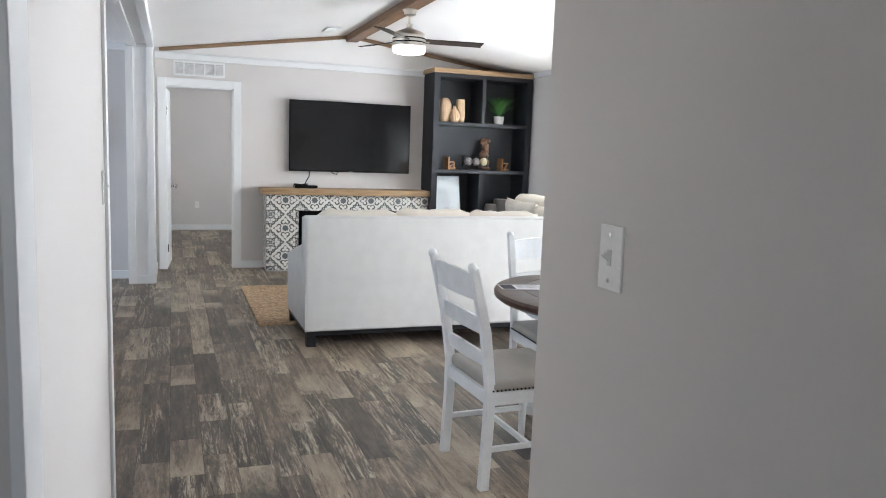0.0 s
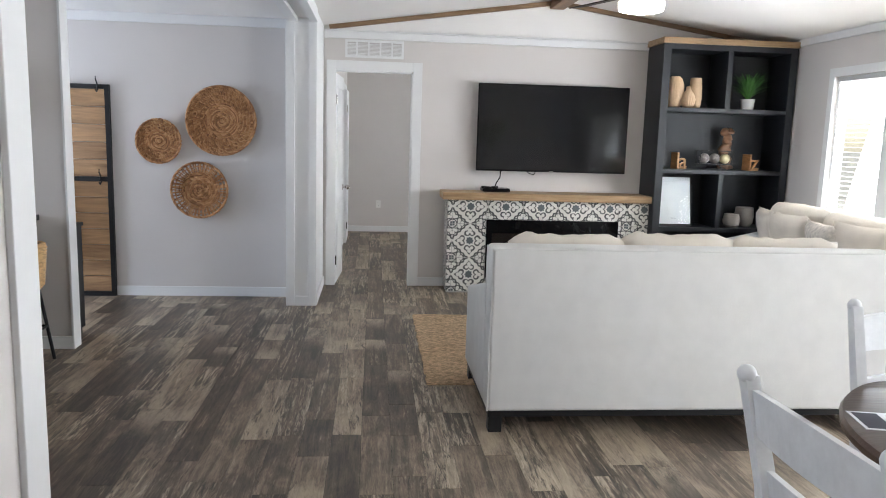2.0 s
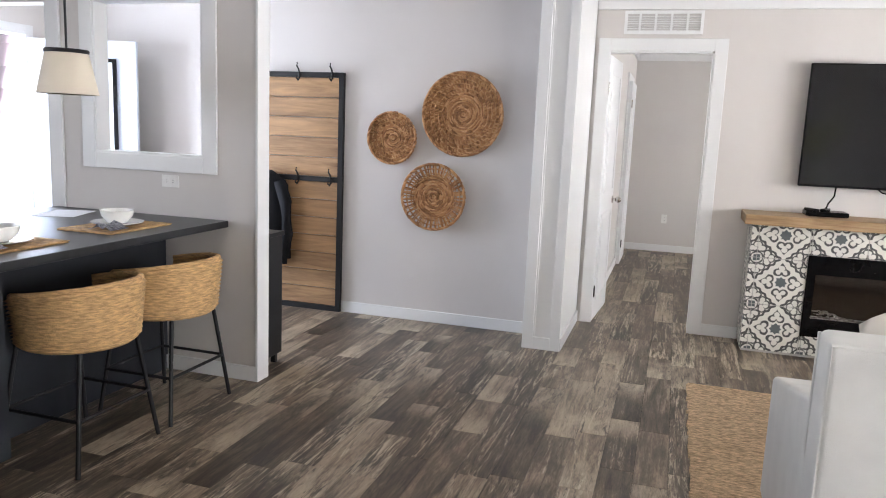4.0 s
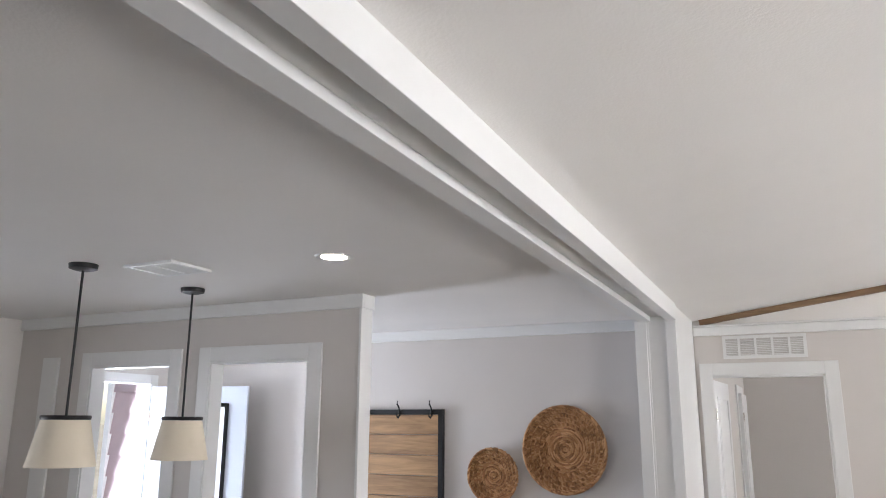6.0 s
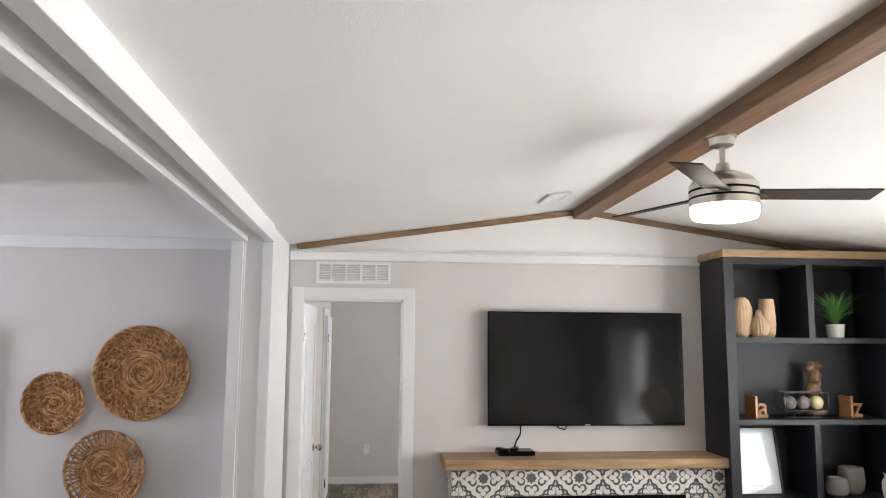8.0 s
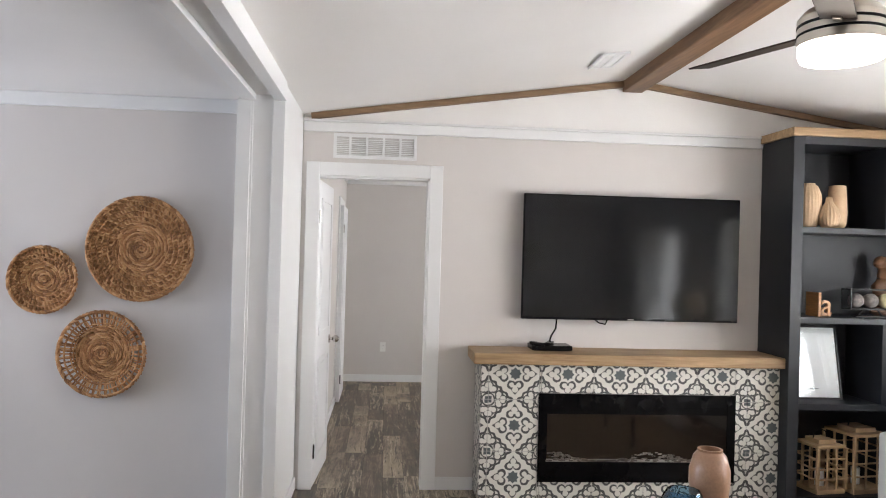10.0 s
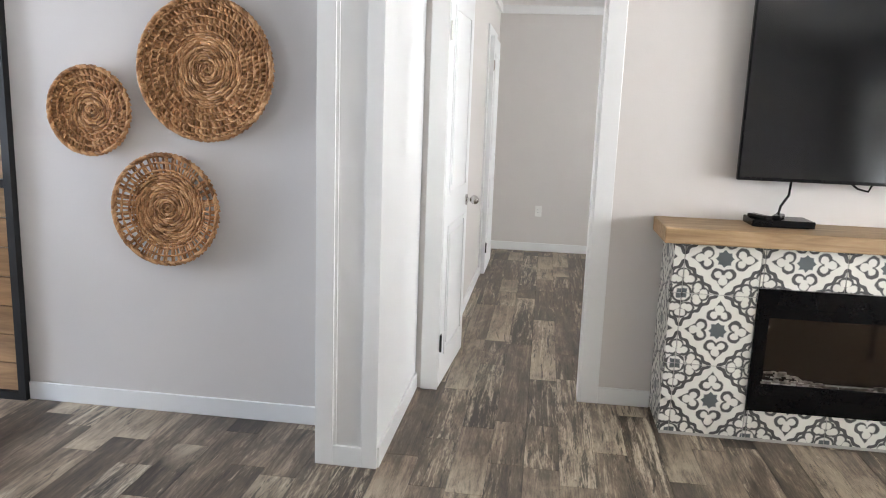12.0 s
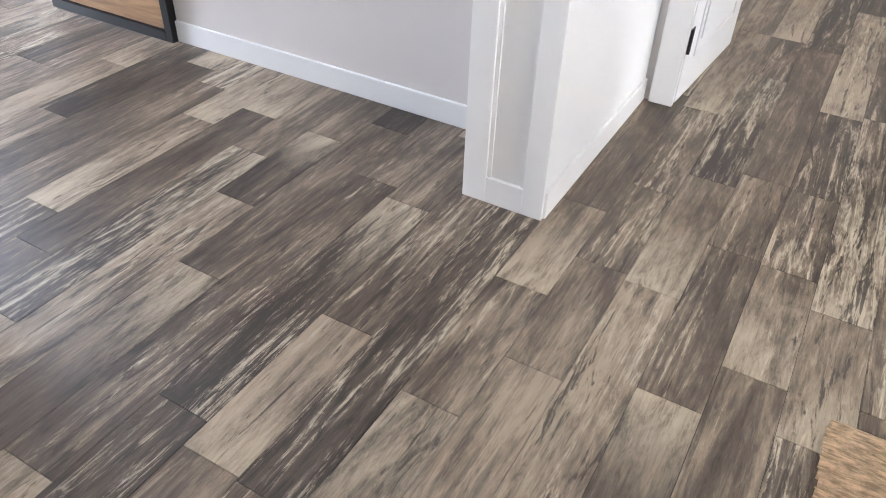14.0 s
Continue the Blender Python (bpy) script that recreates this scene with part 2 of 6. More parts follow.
def tile_material():
    """Glazed encaustic tile: centre star, four trefoils in a diamond, scrolls towards the corners; mirrored about both axes."""
    m, n, l, b = nodes_of("patterned_tile")

    def mn(op, a, bb=None, c=None):
        k = n.new("ShaderNodeMath")
        k.operation = op
        for i, v in enumerate((a, bb, c)):
            if v is None:
                continue
            if isinstance(v, (int, float)):
                k.inputs[i].default_value = v
            else:
                l.new(v, k.inputs[i])
        return k.outputs[0]

    co, sep = n.new("ShaderNodeUVMap"), n.new("ShaderNodeSeparateXYZ")
    l.new(co.outputs[0], sep.inputs[0])
    u, v = mn("ABSOLUTE", sep.outputs[0]), mn("ABSOLUTE", sep.outputs[1])
    a, c = mn("MAXIMUM", u, v), mn("MINIMUM", u, v)

    def dist(x, y):
        return mn("SQRT", mn("ADD", mn("POWER", mn("ABSOLUTE", mn("SUBTRACT", a, x)), 2.0), mn("POWER", mn("ABSOLUTE", mn("SUBTRACT", c, y)), 2.0)))

    def disc(x, y, r):
        return mn("SUBTRACT", dist(x, y), r)

    diag = mn("ADD", a, c)
    # hearts round the centre star, each with a white trefoil inside
    cone = mn("MAXIMUM", mn("MULTIPLY", mn("SUBTRACT", c, mn("MULTIPLY", mn("SUBTRACT", 0.84, a), 0.72)), 0.8), mn("SUBTRACT", 0.42, a))
    heart = mn("MINIMUM", disc(0.43, 0.15, 0.165), cone)
    trefoil = mn("MINIMUM", mn("MINIMUM", disc(0.43, 0.125, 0.098), disc(0.615, 0, 0.112)), disc(0.50, 0.02, 0.075))
    dark = mn("MAXIMUM", heart, mn("MULTIPLY", trefoil, -1.0))
    # scalloped band outside the white diamond
    wave = mn("MULTIPLY", mn("COSINE", mn("MULTIPLY", mn("SUBTRACT", a, c), 15.0)), 0.04)
    band = mn("SUBTRACT", mn("ABSOLUTE", mn("ADD", mn("SUBTRACT", diag, 1.13), wave)), 0.068)
    dark = mn("MINIMUM", dark, band)
    # small trefoils towards the corners, outlined
    corner = mn("MINIMUM", mn("MINIMUM", disc(0.97, 0.46, 0.10), disc(0.80, 0.60, 0.095)), disc(0.90, 0.62, 0.08))
    dark = mn("MINIMUM", dark, mn("SUBTRACT", mn("ABSOLUTE", mn("SUBTRACT", corner, 0.035)), 0.03))
    dark = mn("MINIMUM", dark, mn("SUBTRACT", mn("ABSOLUTE", disc(1.0, 1.0, 0.24)), 0.03))
    white = mn("MULTIPLY", dark, -1.0)
    star = mn("MINIMUM", mn("SUBTRACT", a, 0.165), mn("SUBTRACT", diag, 0.235))
    star = mn("MINIMUM", star, mn("SUBTRACT", mn("MAXIMUM", mn("SUBTRACT", 1.0, a), mn("SUBTRACT", 1.0, c)), 0.13))
    wear = n.new("ShaderNodeTexNoise")
    wear.inputs["Scale"].default_value, wear.inputs["Detail"].default_value = 30, 5
    tc = n.new("ShaderNodeNewGeometry")
    l.new(tc.outputs["Position"], wear.inputs[0])
    w = mn("MULTIPLY", mn("SUBTRACT", wear.outputs[0], 0.5), 0.10)

    def mask(d):
        r = n.new("ShaderNodeMapRange")
        r.inputs[1].default_value, r.inputs[2].default_value = 0.015, -0.015
        l.new(mn("ADD", d, w), r.inputs[0])
        return r.outputs[0]

    def mix(f, x, y):
        k = n.new("ShaderNodeMix")
        k.data_type = "RGBA"
        l.new(f, k.inputs[0])
        for i, q in ((6, x), (7, y)):
            if isinstance(q, tuple):
                k.inputs[i].default_value = (*q, 1)
            else:
                l.new(q, k.inputs[i])
        return k.outputs[2]

    stain = n.new("ShaderNodeTexNoise")
    stain.inputs["Scale"].default_value = 7
    l.new(tc.outputs["Position"], stain.inputs[0])
    pale = mix(stain.outputs[0], (0.80, 0.79, 0.75), (0.66, 0.63, 0.56))
    col = mix(mask(white), (0.075, 0.075, 0.073), pale)
    col = mix(mask(star), col, (0.105, 0.118, 0.125))
    l.new(col, b.inputs["Base Color"])
    b.inputs["Roughness"].default_value = 0.3
    return m


def glass(name, color=(1, 1, 1), rough=0.0):
    m, n, l, b = nodes_of(name)
    b.inputs["Base Color"].default_value = (*color, 1)
    b.inputs["Transmission Weight"].default_value, b.inputs["Roughness"].default_value, b.inputs["IOR"].default_value = 1.0, rough, 1.45
    return m


def glow(name, color, strength):
    m, n, l, b = nodes_of(name)
    b.inputs["Base Color"].default_value = (*color, 1)
    b.inputs["Emission Color"].default_value = (*color, 1)
    b.inputs["Emission Strength"].default_value = strength
    return m


WALL = mat("wall_paint", (0.605, 0.57, 0.545), 0.62, var=0.02, scale=1.2, fine=160, bump=0.03)
CEIL = mat("ceiling_paint", (0.79, 0.77, 0.75), 0.85, var=0.02, scale=2, fine=110, bump=0.10)
TRIM = mat("white_trim", (0.735, 0.735, 0.73), 0.38, var=0.015, scale=3, fine=60, bump=0.015)
SUBFLOOR = mat("plank_joint", (0.035, 0.03, 0.027), 0.8)
PLANK = plank_material("weathered_plank", "object")
PLANK_REST = plank_material("weathered_plank_far", "island")
TILES = tile_material()
GROUT = mat("grout", (0.45, 0.43, 0.40), 0.8)
OAK = wood("oak_board", (0.23, 0.135, 0.062), (0.50, 0.335, 0.185), "x")
BEAM = wood("stained_beam", (0.085, 0.042, 0.019), (0.25, 0.135, 0.066), "y", 0.55)
RAKE = wood("stained_strip", (0.13, 0.072, 0.036), (0.27, 0.165, 0.09), "x", 0.55)
PINE = wood("knotty_pine", (0.12, 0.055, 0.022), (0.46, 0.27, 0.13), "x", 0.55, 11, contrast=(0.22, 0.7))
DARKWOOD = wood("dark_tabletop", (0.028, 0.014, 0.009), (0.085, 0.045, 0.028), "x", 0.28)
NAVY = mat("navy_cabinet", (0.006, 0.008, 0.013), 0.5, var=0.12, scale=4, bump=0.02)
CHARCOAL = mat("charcoal_shelf", (0.013, 0.0145, 0.019), 0.5, var=0.1, scale=4, bump=0.03)
BLACK = mat("black_metal", (0.007, 0.007, 0.008), 0.45, 0.2, bump=0.02)
BLACKPLASTIC = mat("black_plastic", (0.004, 0.004, 0.0045), 0.25, bump=0, spec=0.15)
SCREEN = mat("screen_glass", (0.006, 0.006, 0.007), 0.09, var=0.02, bump=0, spec=0.3)
FIREGLASS = mat("smoked_glass", (0.014, 0.010, 0.008), 0.07, var=0.02, bump=0, spec=0.4)
LINEN = mat("cream_linen", (0.66, 0.65, 0.625), 0.9, var=0.05, scale=9, fine=420, bump=0.35, spec=0.2)
CUSHION = mat("cream_cushion", (0.68, 0.62, 0.54), 0.9, var=0.08, scale=6, fine=380, bump=0.35, spec=0.2)
PATTERNED = mat("printed_cushion", (0.60, 0.55, 0.49), 0.9, var=0.28, scale=30, fine=300, bump=0.3, spec=0.2)
JUTE = mat("jute", (0.60, 0.425, 0.27), 0.9, var=0.4, scale=5, fine=22, bump=1.0, spec=0.15, stretch=(7, 30, 5), ramp_at=(0.5, 0.86))
WICKER = strand_material("woven_seagrass", (0.15, 0.06, 0.024), (0.43, 0.21, 0.088), (0.68, 0.40, 0.205))
WICKERPALE = mat("woven_rush", (0.55, 0.34, 0.155), 0.65, var=0.36, scale=12, fine=55, bump=0.6, spec=0.3, stretch=(2, 2, 14), ramp_at=(0.5, 0.86))
CHAIRPAINT = mat("white_chair_paint", (0.76, 0.77, 0.78), 0.42, var=0.07, scale=14, fine=60, bump=0.06)
LEATHER = mat("grey_leather", (0.36, 0.335, 0.305), 0.42, var=0.07, scale=9, fine=210, bump=0.18)
NICKEL = mat("brushed_nickel", (0.56, 0.52, 0.46), 0.28, 1.0, var=0.05, stretch=(1, 1, 14), bump=0.02)
CHROME = mat("satin_chrome", (0.62, 0.60, 0.57), 0.2, 1.0, bump=0)
COUNTER = mat("dark_laminate", (0.016, 0.016, 0.018), 0.32, var=0.3, scale=24, fine=300, bump=0.02)
PORCELAIN = mat("white_porcelain", (0.80, 0.79, 0.76), 0.16, bump=0)
PAPER = mat("printed_paper", (0.76, 0.76, 0.78), 0.7, var=0.03, bump=0)
INK = mat("ink", (0.06, 0.06, 0.08), 0.7, bump=0)
PURPLE = mat("leaflet_purple", (0.16, 0.12, 0.28), 0.6, bump=0)
LEAF = mat("green_leaf", (0.07, 0.21, 0.045), 0.5, var=0.4, scale=20, bump=0.05)
STEM = mat("stem", (0.10, 0.14, 0.06), 0.6, var=0.3)
PETAL = mat("pale_petal", (0.68, 0.67, 0.47), 0.6, var=0.18, scale=16, bump=0.05)
SHADE = mat("lamp_shade_cloth", (0.70, 0.56, 0.40), 0.85, var=0.05, fine=300, bump=0.2)
PENDCLOTH = mat("pendant_cloth", (0.70, 0.62, 0.50), 0.85, var=0.05, fine=300, bump=0.2)
CLAYTAN = mat("tan_clay", (0.55, 0.38, 0.235), 0.6, var=0.12, scale=12, fine=120, bump=0.12)
CLAYBROWN = mat("glazed_brown", (0.30, 0.17, 0.105), 0.28, var=0.3, scale=7, bump=0.03)
CLAYGREY = mat("grey_pot", (0.34, 0.31, 0.28), 0.7, var=0.15)
RUSTWOOD = mat("carved_wood", (0.16, 0.075, 0.036), 0.5, var=0.4, scale=18, bump=0.3)
LETTERWOOD = mat("letter_block", (0.40, 0.19, 0.07), 0.45, var=0.35, scale=14, stretch=(1, 1, 6))
LANTERN = mat("pale_lantern_wood", (0.46, 0.31, 0.18), 0.7, var=0.2)
COAT = mat("black_cloth", (0.008, 0.008, 0.010), 0.85, var=0.3, fine=300, bump=0.3, spec=0.2)
NAPKIN = mat("checked_cloth", (0.45, 0.46, 0.50), 0.9, var=0.75, scale=70, bump=0.3)
DOORPAINT = mat("door_paint", (0.75, 0.75, 0.755), 0.34, var=0.015, bump=0.015)
ENTRYPAINT = mat("entry_door_paint", (0.55, 0.60, 0.68), 0.4, var=0.03, bump=0.02)
SIDING = mat("vinyl_siding", (0.44, 0.34, 0.34), 0.6, var=0.06, bump=0.05)
BLUEGLASS = glass("blue_glass", (0.30, 0.52, 0.74))
CLEAR = glass("clear_glass", (0.97, 1.0, 0.99))
TABLEGLASS = glass("table_glass", (0.80, 0.92, 0.88))
BLIND = mat("blind_slat", (0.82, 0.82, 0.80), 0.5, bump=0)
FANLIGHT = glow("fan_light", (1.0, 0.95, 0.86), 6.0)
CANLIGHT = glow("downlight", (1.0, 0.93, 0.84), 14.0)
GROUND = mat("outdoor_ground", (0.30, 0.28, 0.22), 0.9, var=0.3, scale=0.6, fine=8, bump=0.2)
EMBER = mat("glass_chips", (0.20, 0.18, 0.16), 0.25, var=0.5, scale=60, bump=0.2)
BALLGREY = mat("mottled_grey_ball", (0.20, 0.18, 0.17), 0.5, var=0.5, scale=40)
BALLCREAM = mat("cream_ball", (0.58, 0.50, 0.30), 0.5, var=0.2, scale=30)

# ---- mesh helpers ----


def box(bm, x0, x1, y0, y1, z0, z1, bevel=0.0, seg=2):
    r = bmesh.ops.create_cube(bm, size=1.0)
    for v in r["verts"]:
        v.co = Vector(((x0 + x1) / 2 + v.co.x * (x1 - x0), (y0 + y1) / 2 + v.co.y * (y1 - y0), (z0 + z1) / 2 + v.co.z * (z1 - z0)))
    if bevel:
        es = list({e for v in r["verts"] for e in v.link_edges})
        r2 = bmesh.ops.bevel(bm, geom=es, offset=bevel, segments=seg, affect="EDGES", profile=0.5)
        return list({v for f in r2["faces"] for v in f.verts} | {v for v in r["verts"] if v.is_valid})
    return r["verts"]


def beam(bm, a, b, w, d=None, up=(0, 0, 1)):
    """A square bar from a to b."""
    a, b = Vector(a), Vector(b)
    m = Matrix.Translation((a + b) / 2) @ (b - a).to_track_quat("Z", "Y").to_matrix().to_4x4() @ Matrix.Diagonal((w, d or w, (b - a).length, 1))
    return bmesh.ops.create_cube(bm, size=1.0, matrix=m)["verts"]


def rod(bm, a, b, r, r2=None, n=10):
    a, b = Vector(a), Vector(b)
    m = Matrix.Translation((a + b) / 2) @ (b - a).to_track_quat("Z", "Y").to_matrix().to_4x4()
    return bmesh.ops.create_cone(bm, cap_ends=True, segments=n, radius1=r, radius2=r if r2 is None else r2, depth=(b - a).length, matrix=m)["verts"]


def lathe(bm, prof, n=28, flute=0.0, count=18, centre=(0, 0)):
    """A turned shape from (radius, height) pairs; flute: depth of upright grooves."""
    rings = []
    for r, z in prof:
        ring = []
        for i in range(n):
            a = 2 * math.pi * i / n
            q = r * (1 - flute * (0.5 + 0.5 * math.cos(a * count)))
            ring.append(bm.verts.new((centre[0] + q * math.cos(a), centre[1] + q * math.sin(a), z)))
        rings.append(ring)
    for p, q in zip(rings, rings[1:]):
        for i in range(n):
            bm.faces.new((p[i], p[(i + 1) % n], q[(i + 1) % n], q[i]))
    if prof[0][0] > 0.003:
        bm.faces.new(rings[0][::-1])
    if prof[-1][0] > 0.003:
        bm.faces.new(rings[-1])


def tube(bm, pts, r, n=8, closed=False):
    """A round tube through points."""
    pts = [Vector(p) for p in pts]
    rings, k = [], len(pts)
    for i, p in enumerate(pts):
        d = (pts[(i + 1) % k] - pts[i - 1]) if closed or 0 < i < k - 1 else (pts[1] - pts[0] if i == 0 else pts[-1] - pts[-2])
        q = d.to_track_quat("Z", "Y")
        rings.append([bm.verts.new(p + q @ Vector((r * math.cos(2 * math.pi * j / n), r * math.sin(2 * math.pi * j / n), 0))) for j in range(n)])
    for p, q in zip(rings, rings[1:] + ([rings[0]] if closed else [])):
        for j in range(n):
            bm.faces.new((p[j], p[(j + 1) % n], q[(j + 1) % n], q[j]))
    if not closed:
        bm.faces.new(rings[0][::-1])
        bm.faces.new(rings[-1])


def pillow(bm, w, h, t, m, k=10, sag=0.0):
    """A stuffed cushion, thin at its seams."""
    g = {}
    for s in (-1, 1):
        for i in range(k + 1):
            for j in range(k + 1):
                u, v = 2 * i / k - 1, 2 * j / k - 1
                d = max(0.0, (1 - u ** 4) * (1 - v ** 4)) ** 0.55
                if s == 1 and d == 0:
                    g[s, i, j] = g[-1, i, j]
                    continue
                pinch = 1 - 0.07 * (1 - u * u) * abs(v) ** 3
                pinch2 = 1 - 0.07 * (1 - v * v) * abs(u) ** 3
                wob = noise.noise(Vector((u * 1.7, v * 1.7, s * 3 + w * 11))) * 0.2 * d
                g[s, i, j] = bm.verts.new(m @ Vector((u * w / 2 * pinch2, v * h / 2 * pinch * (1 - sag * u ** 4) + sag * 0.2 * noise.noise(Vector((u * 3.1 + w * 7, v, 0))) * (v > 0), s * t / 2 * (d + wob))))
    for s in (-1, 1):
        for i in range(k):
            for j in range(k):
                q = [g[s, i, j], g[s, i + 1, j], g[s, i + 1, j + 1], g[s, i, j + 1]]
                if len(set(q)) > 2:
                    bm.faces.new(q if s == 1 else q[::-1])


def finish(name, bm, material, smooth=False):
    bmesh.ops.recalc_face_normals(bm, faces=bm.faces)
    me = bpy.data.meshes.new(name)
    bm.to_mesh(me)
    bm.free()
    me.materials.append(material)
    if smooth:
        me.shade_smooth()
        if smooth == "auto":
            me.set_sharp_from_angle(angle=radians(38))
    return me


def part(name, bm, material, parent, label="", smooth=False):
    ob = new(name, finish(name, bm, material, smooth))
    ob.parent = parent
    if label:
        ob["label"] = label
    return ob


def thing(name, m, label, category, group=""):
    ob = new(name)
    ob.empty_display_size = 0.1
    ob.matrix_world = m
    return tagged(ob, label, category, group)


def structure(name, bm, material, label, category, smooth=False):
    return tagged(new(name, finish(name, bm, material, smooth)), label, category, kind="structure")


def boxes(*rows):
    bm = bmesh.new()
    for r in rows:
        box(bm, *r)
    return bm


def single(name, bm, material, label, category, m=Matrix.Identity(4), smooth=False, group=""):
    ob = new(name, finish(name, bm, material, smooth))
    ob.matrix_world = m
    return tagged(ob, label, category, group)

# ---- large structure ----
HIGH = 2.60


def ceil_z(x):
    return 2.85 - 0.145 * abs(x - 2.1)


floor = structure("floor", boxes((-4.55, 4.4, -1.6, 13.45, -0.12, -0.004)), SUBFLOOR, "dark weathered wood plank floor", "floor")
structure("ground", boxes((-300, 300, -300, 300, -0.9, -0.5)), GROUND, "dry pale ground outside the house", "ground")

EAST_HOLES = ((2.6, 4.2, 0.0, 2.05), (5.5, 6.22, 0.55, 2.13), (6.38, 7.32, 0.55, 2.13), (7.5, 8.22, 0.55, 2.13), (10.8, 12.2, 0.9, 2.1))


def pierced(axis, at, thick, start, end, holes, top):
    """Boxes of a wall along an axis with rectangular holes (from, to, sill, head)."""
    rows, pos = [], start
    for a, b, z0, z1 in holes:
        rows.append((pos, a, 0, top))
        if z0 > 0:
            rows.append((a, b, 0, z0))
        rows.append((a, b, z1, top))
        pos = b
    rows.append((pos, end, 0, top))
    if axis == "y":
        return boxes(*[(at, at + thick, a, b, z0, z1) for a, b, z0, z1 in rows])
    return boxes(*[(a, b, at, at + thick, z0, z1) for a, b, z0, z1 in rows])


structure("wall_east", pierced("y", 4.4, 0.14, -1.72, 13.57, EAST_HOLES, HIGH), WALL, "warm grey painted window wall", "wall")
structure("wall_north", pierced("x", 9.25, 0.11, -0.15, 4.4, ((-0.072, 0.708, 0, 2.115),), 2.9), WALL, "warm grey painted wall behind the television", "wall")
structure("wall_foyer", boxes((-4.55, -0.41, 8.68, 8.80, 0, 2.6)), WALL, "light grey painted wall with woven baskets", "wall")
structure("wall_pass_through", pierced("x", 6.97, 0.09, -4.55, -1.69, ((-3.80, -3.085, 0, 2.13), (-2.76, -2.025, 1.263, 2.13)), 2.6), WALL, "grey wall with a framed pass-through and a doorway", "wall")
structure("wall_west", pierced("y", -4.69, 0.14, -1.7, 8.8, ((3.7, 5.1, 1.05, 2.1), (7.3, 8.2, 0, 2.08)), 2.7), WALL, "grey exterior wall of kitchen and entry", "wall")
structure("wall_south", boxes((0.855, 4.4, 1.32, 1.43, 0, 2.95)), WALL, "plain grey wall of the dining area", "wall")
structure("wall_hall_east", boxes((0.745, 0.855, -1.6, 1.43, 0, 2.95)), WALL, "plain grey hallway wall with a light switch", "wall")
structure("wall_hall_west", boxes((-0.41, -0.205, 1.2, 3.04, 0, 2.95)), WALL, "pale grey hallway wall with a light switch", "wall")
structure("wall_hall_door", boxes((-1.9, -0.172, 1.08, 1.2, 0, 2.95)), WALL, "wall beside the hallway opening", "wall")
# unseen wall; its opening is made up to admit the added hall lamp
structure("wall_back", pierced("x", -1.72, 0.12, -4.55, 4.4, ((-1.2, 0.0, 0.9, 2.1),), 2.95), WALL, "plain unseen wall added to close the hall", "wall")
structure("wall_hall_side", boxes((-2.02, -1.9, -1.6, 1.9, 0, 2.95)), WALL, "plain unseen wall added to close the hall", "wall")
# unseen wall, added to shut outside light out of the kitchen
structure("wall_kitchen_south", boxes((-4.55, -0.41, 1.9, 2.0, 0, 2.6)), WALL, "plain unseen wall added to close the kitchen", "wall")
structure("wall_bedroom_west", boxes((-0.2, -0.08, 9.36, 13.45, 0, 2.7)), WALL, "grey bedroom wall", "wall")
structure("wall_bedroom_north", boxes((-0.2, 4.4, 13.45, 13.57, 0, 2.7)), WALL, "grey bedroom end wall", "wall")

# vaulted ceiling, two slopes
bm = bmesh.new()
for xa, xb in ((-0.42, 2.1), (2.1, 4.54)):
    vs = [bm.verts.new((x, y, ceil_z(x) + dz)) for dz in (0, 0.08) for y in (-1.7, 9.25) for x in (xa, xb)]
    for q in ((0, 1, 3, 2), (4, 6, 7, 5), (0, 4, 5, 1), (2, 3, 7, 6), (0, 2, 6, 4), (1, 5, 7, 3)):
        bm.faces.new([vs[i] for i in q])
structure("ceiling", bm, CEIL, "white textured vaulted ceiling", "ceiling")
structure("ceiling_kitchen", boxes((-4.69, -0.41, -1.7, 8.8, 2.485, 2.57)), CEIL, "white textured flat ceiling", "ceiling")
structure("ceiling_bedroom", boxes((-0.2, 4.54, 9.36, 13.57, 2.52, 2.6)), CEIL, "white bedroom ceiling", "ceiling")
# unseen slab added above the ceilings, keeps sky and sun from leaking in
structure("roof", boxes((-4.9, 4.75, -1.9, 13.8, 2.98, 3.05)), GROUND, "unseen flat slab added over the house to block the sky", "roof")

# white gable above the crown, and the header between living room and kitchen
bm = bmesh.new()
vs = [bm.verts.new((x, y, z)) for y in (9.243, 9.2495) for x, z in ((-0.15, 2.48), (4.4, 2.48), (4.4, ceil_z(4.4)), (2.1, ceil_z(2.1)), (-0.15, ceil_z(-0.15)))]
bm.faces.new(vs[:5])
bm.faces.new(vs[5:][::-1])
for i in range(5):
    bm.faces.new((vs[i], vs[(i + 1) % 5], vs[5 + (i + 1) % 5], vs[5 + i]))
structure("trim_gable", bm, CEIL, "white gable panel above the crown moulding", "trim")
structure("header_beam", boxes((-0.387, -0.307, 3.053, 8.31, 2.42, 2.6, 0.002), (-0.205, -0.142, 3.053, 8.31, 2.42, 2.6, 0.002), (-0.307, -0.205, 3.053, 8.31, 2.45, 2.6)), TRIM, "white boxed header beam with a recessed centre", "beam")
structure("pillar", boxes((-0.402, -0.155, 8.325, 9.25, 0, 2.6)), TRIM, "white panelled pillar under the header", "pillar")
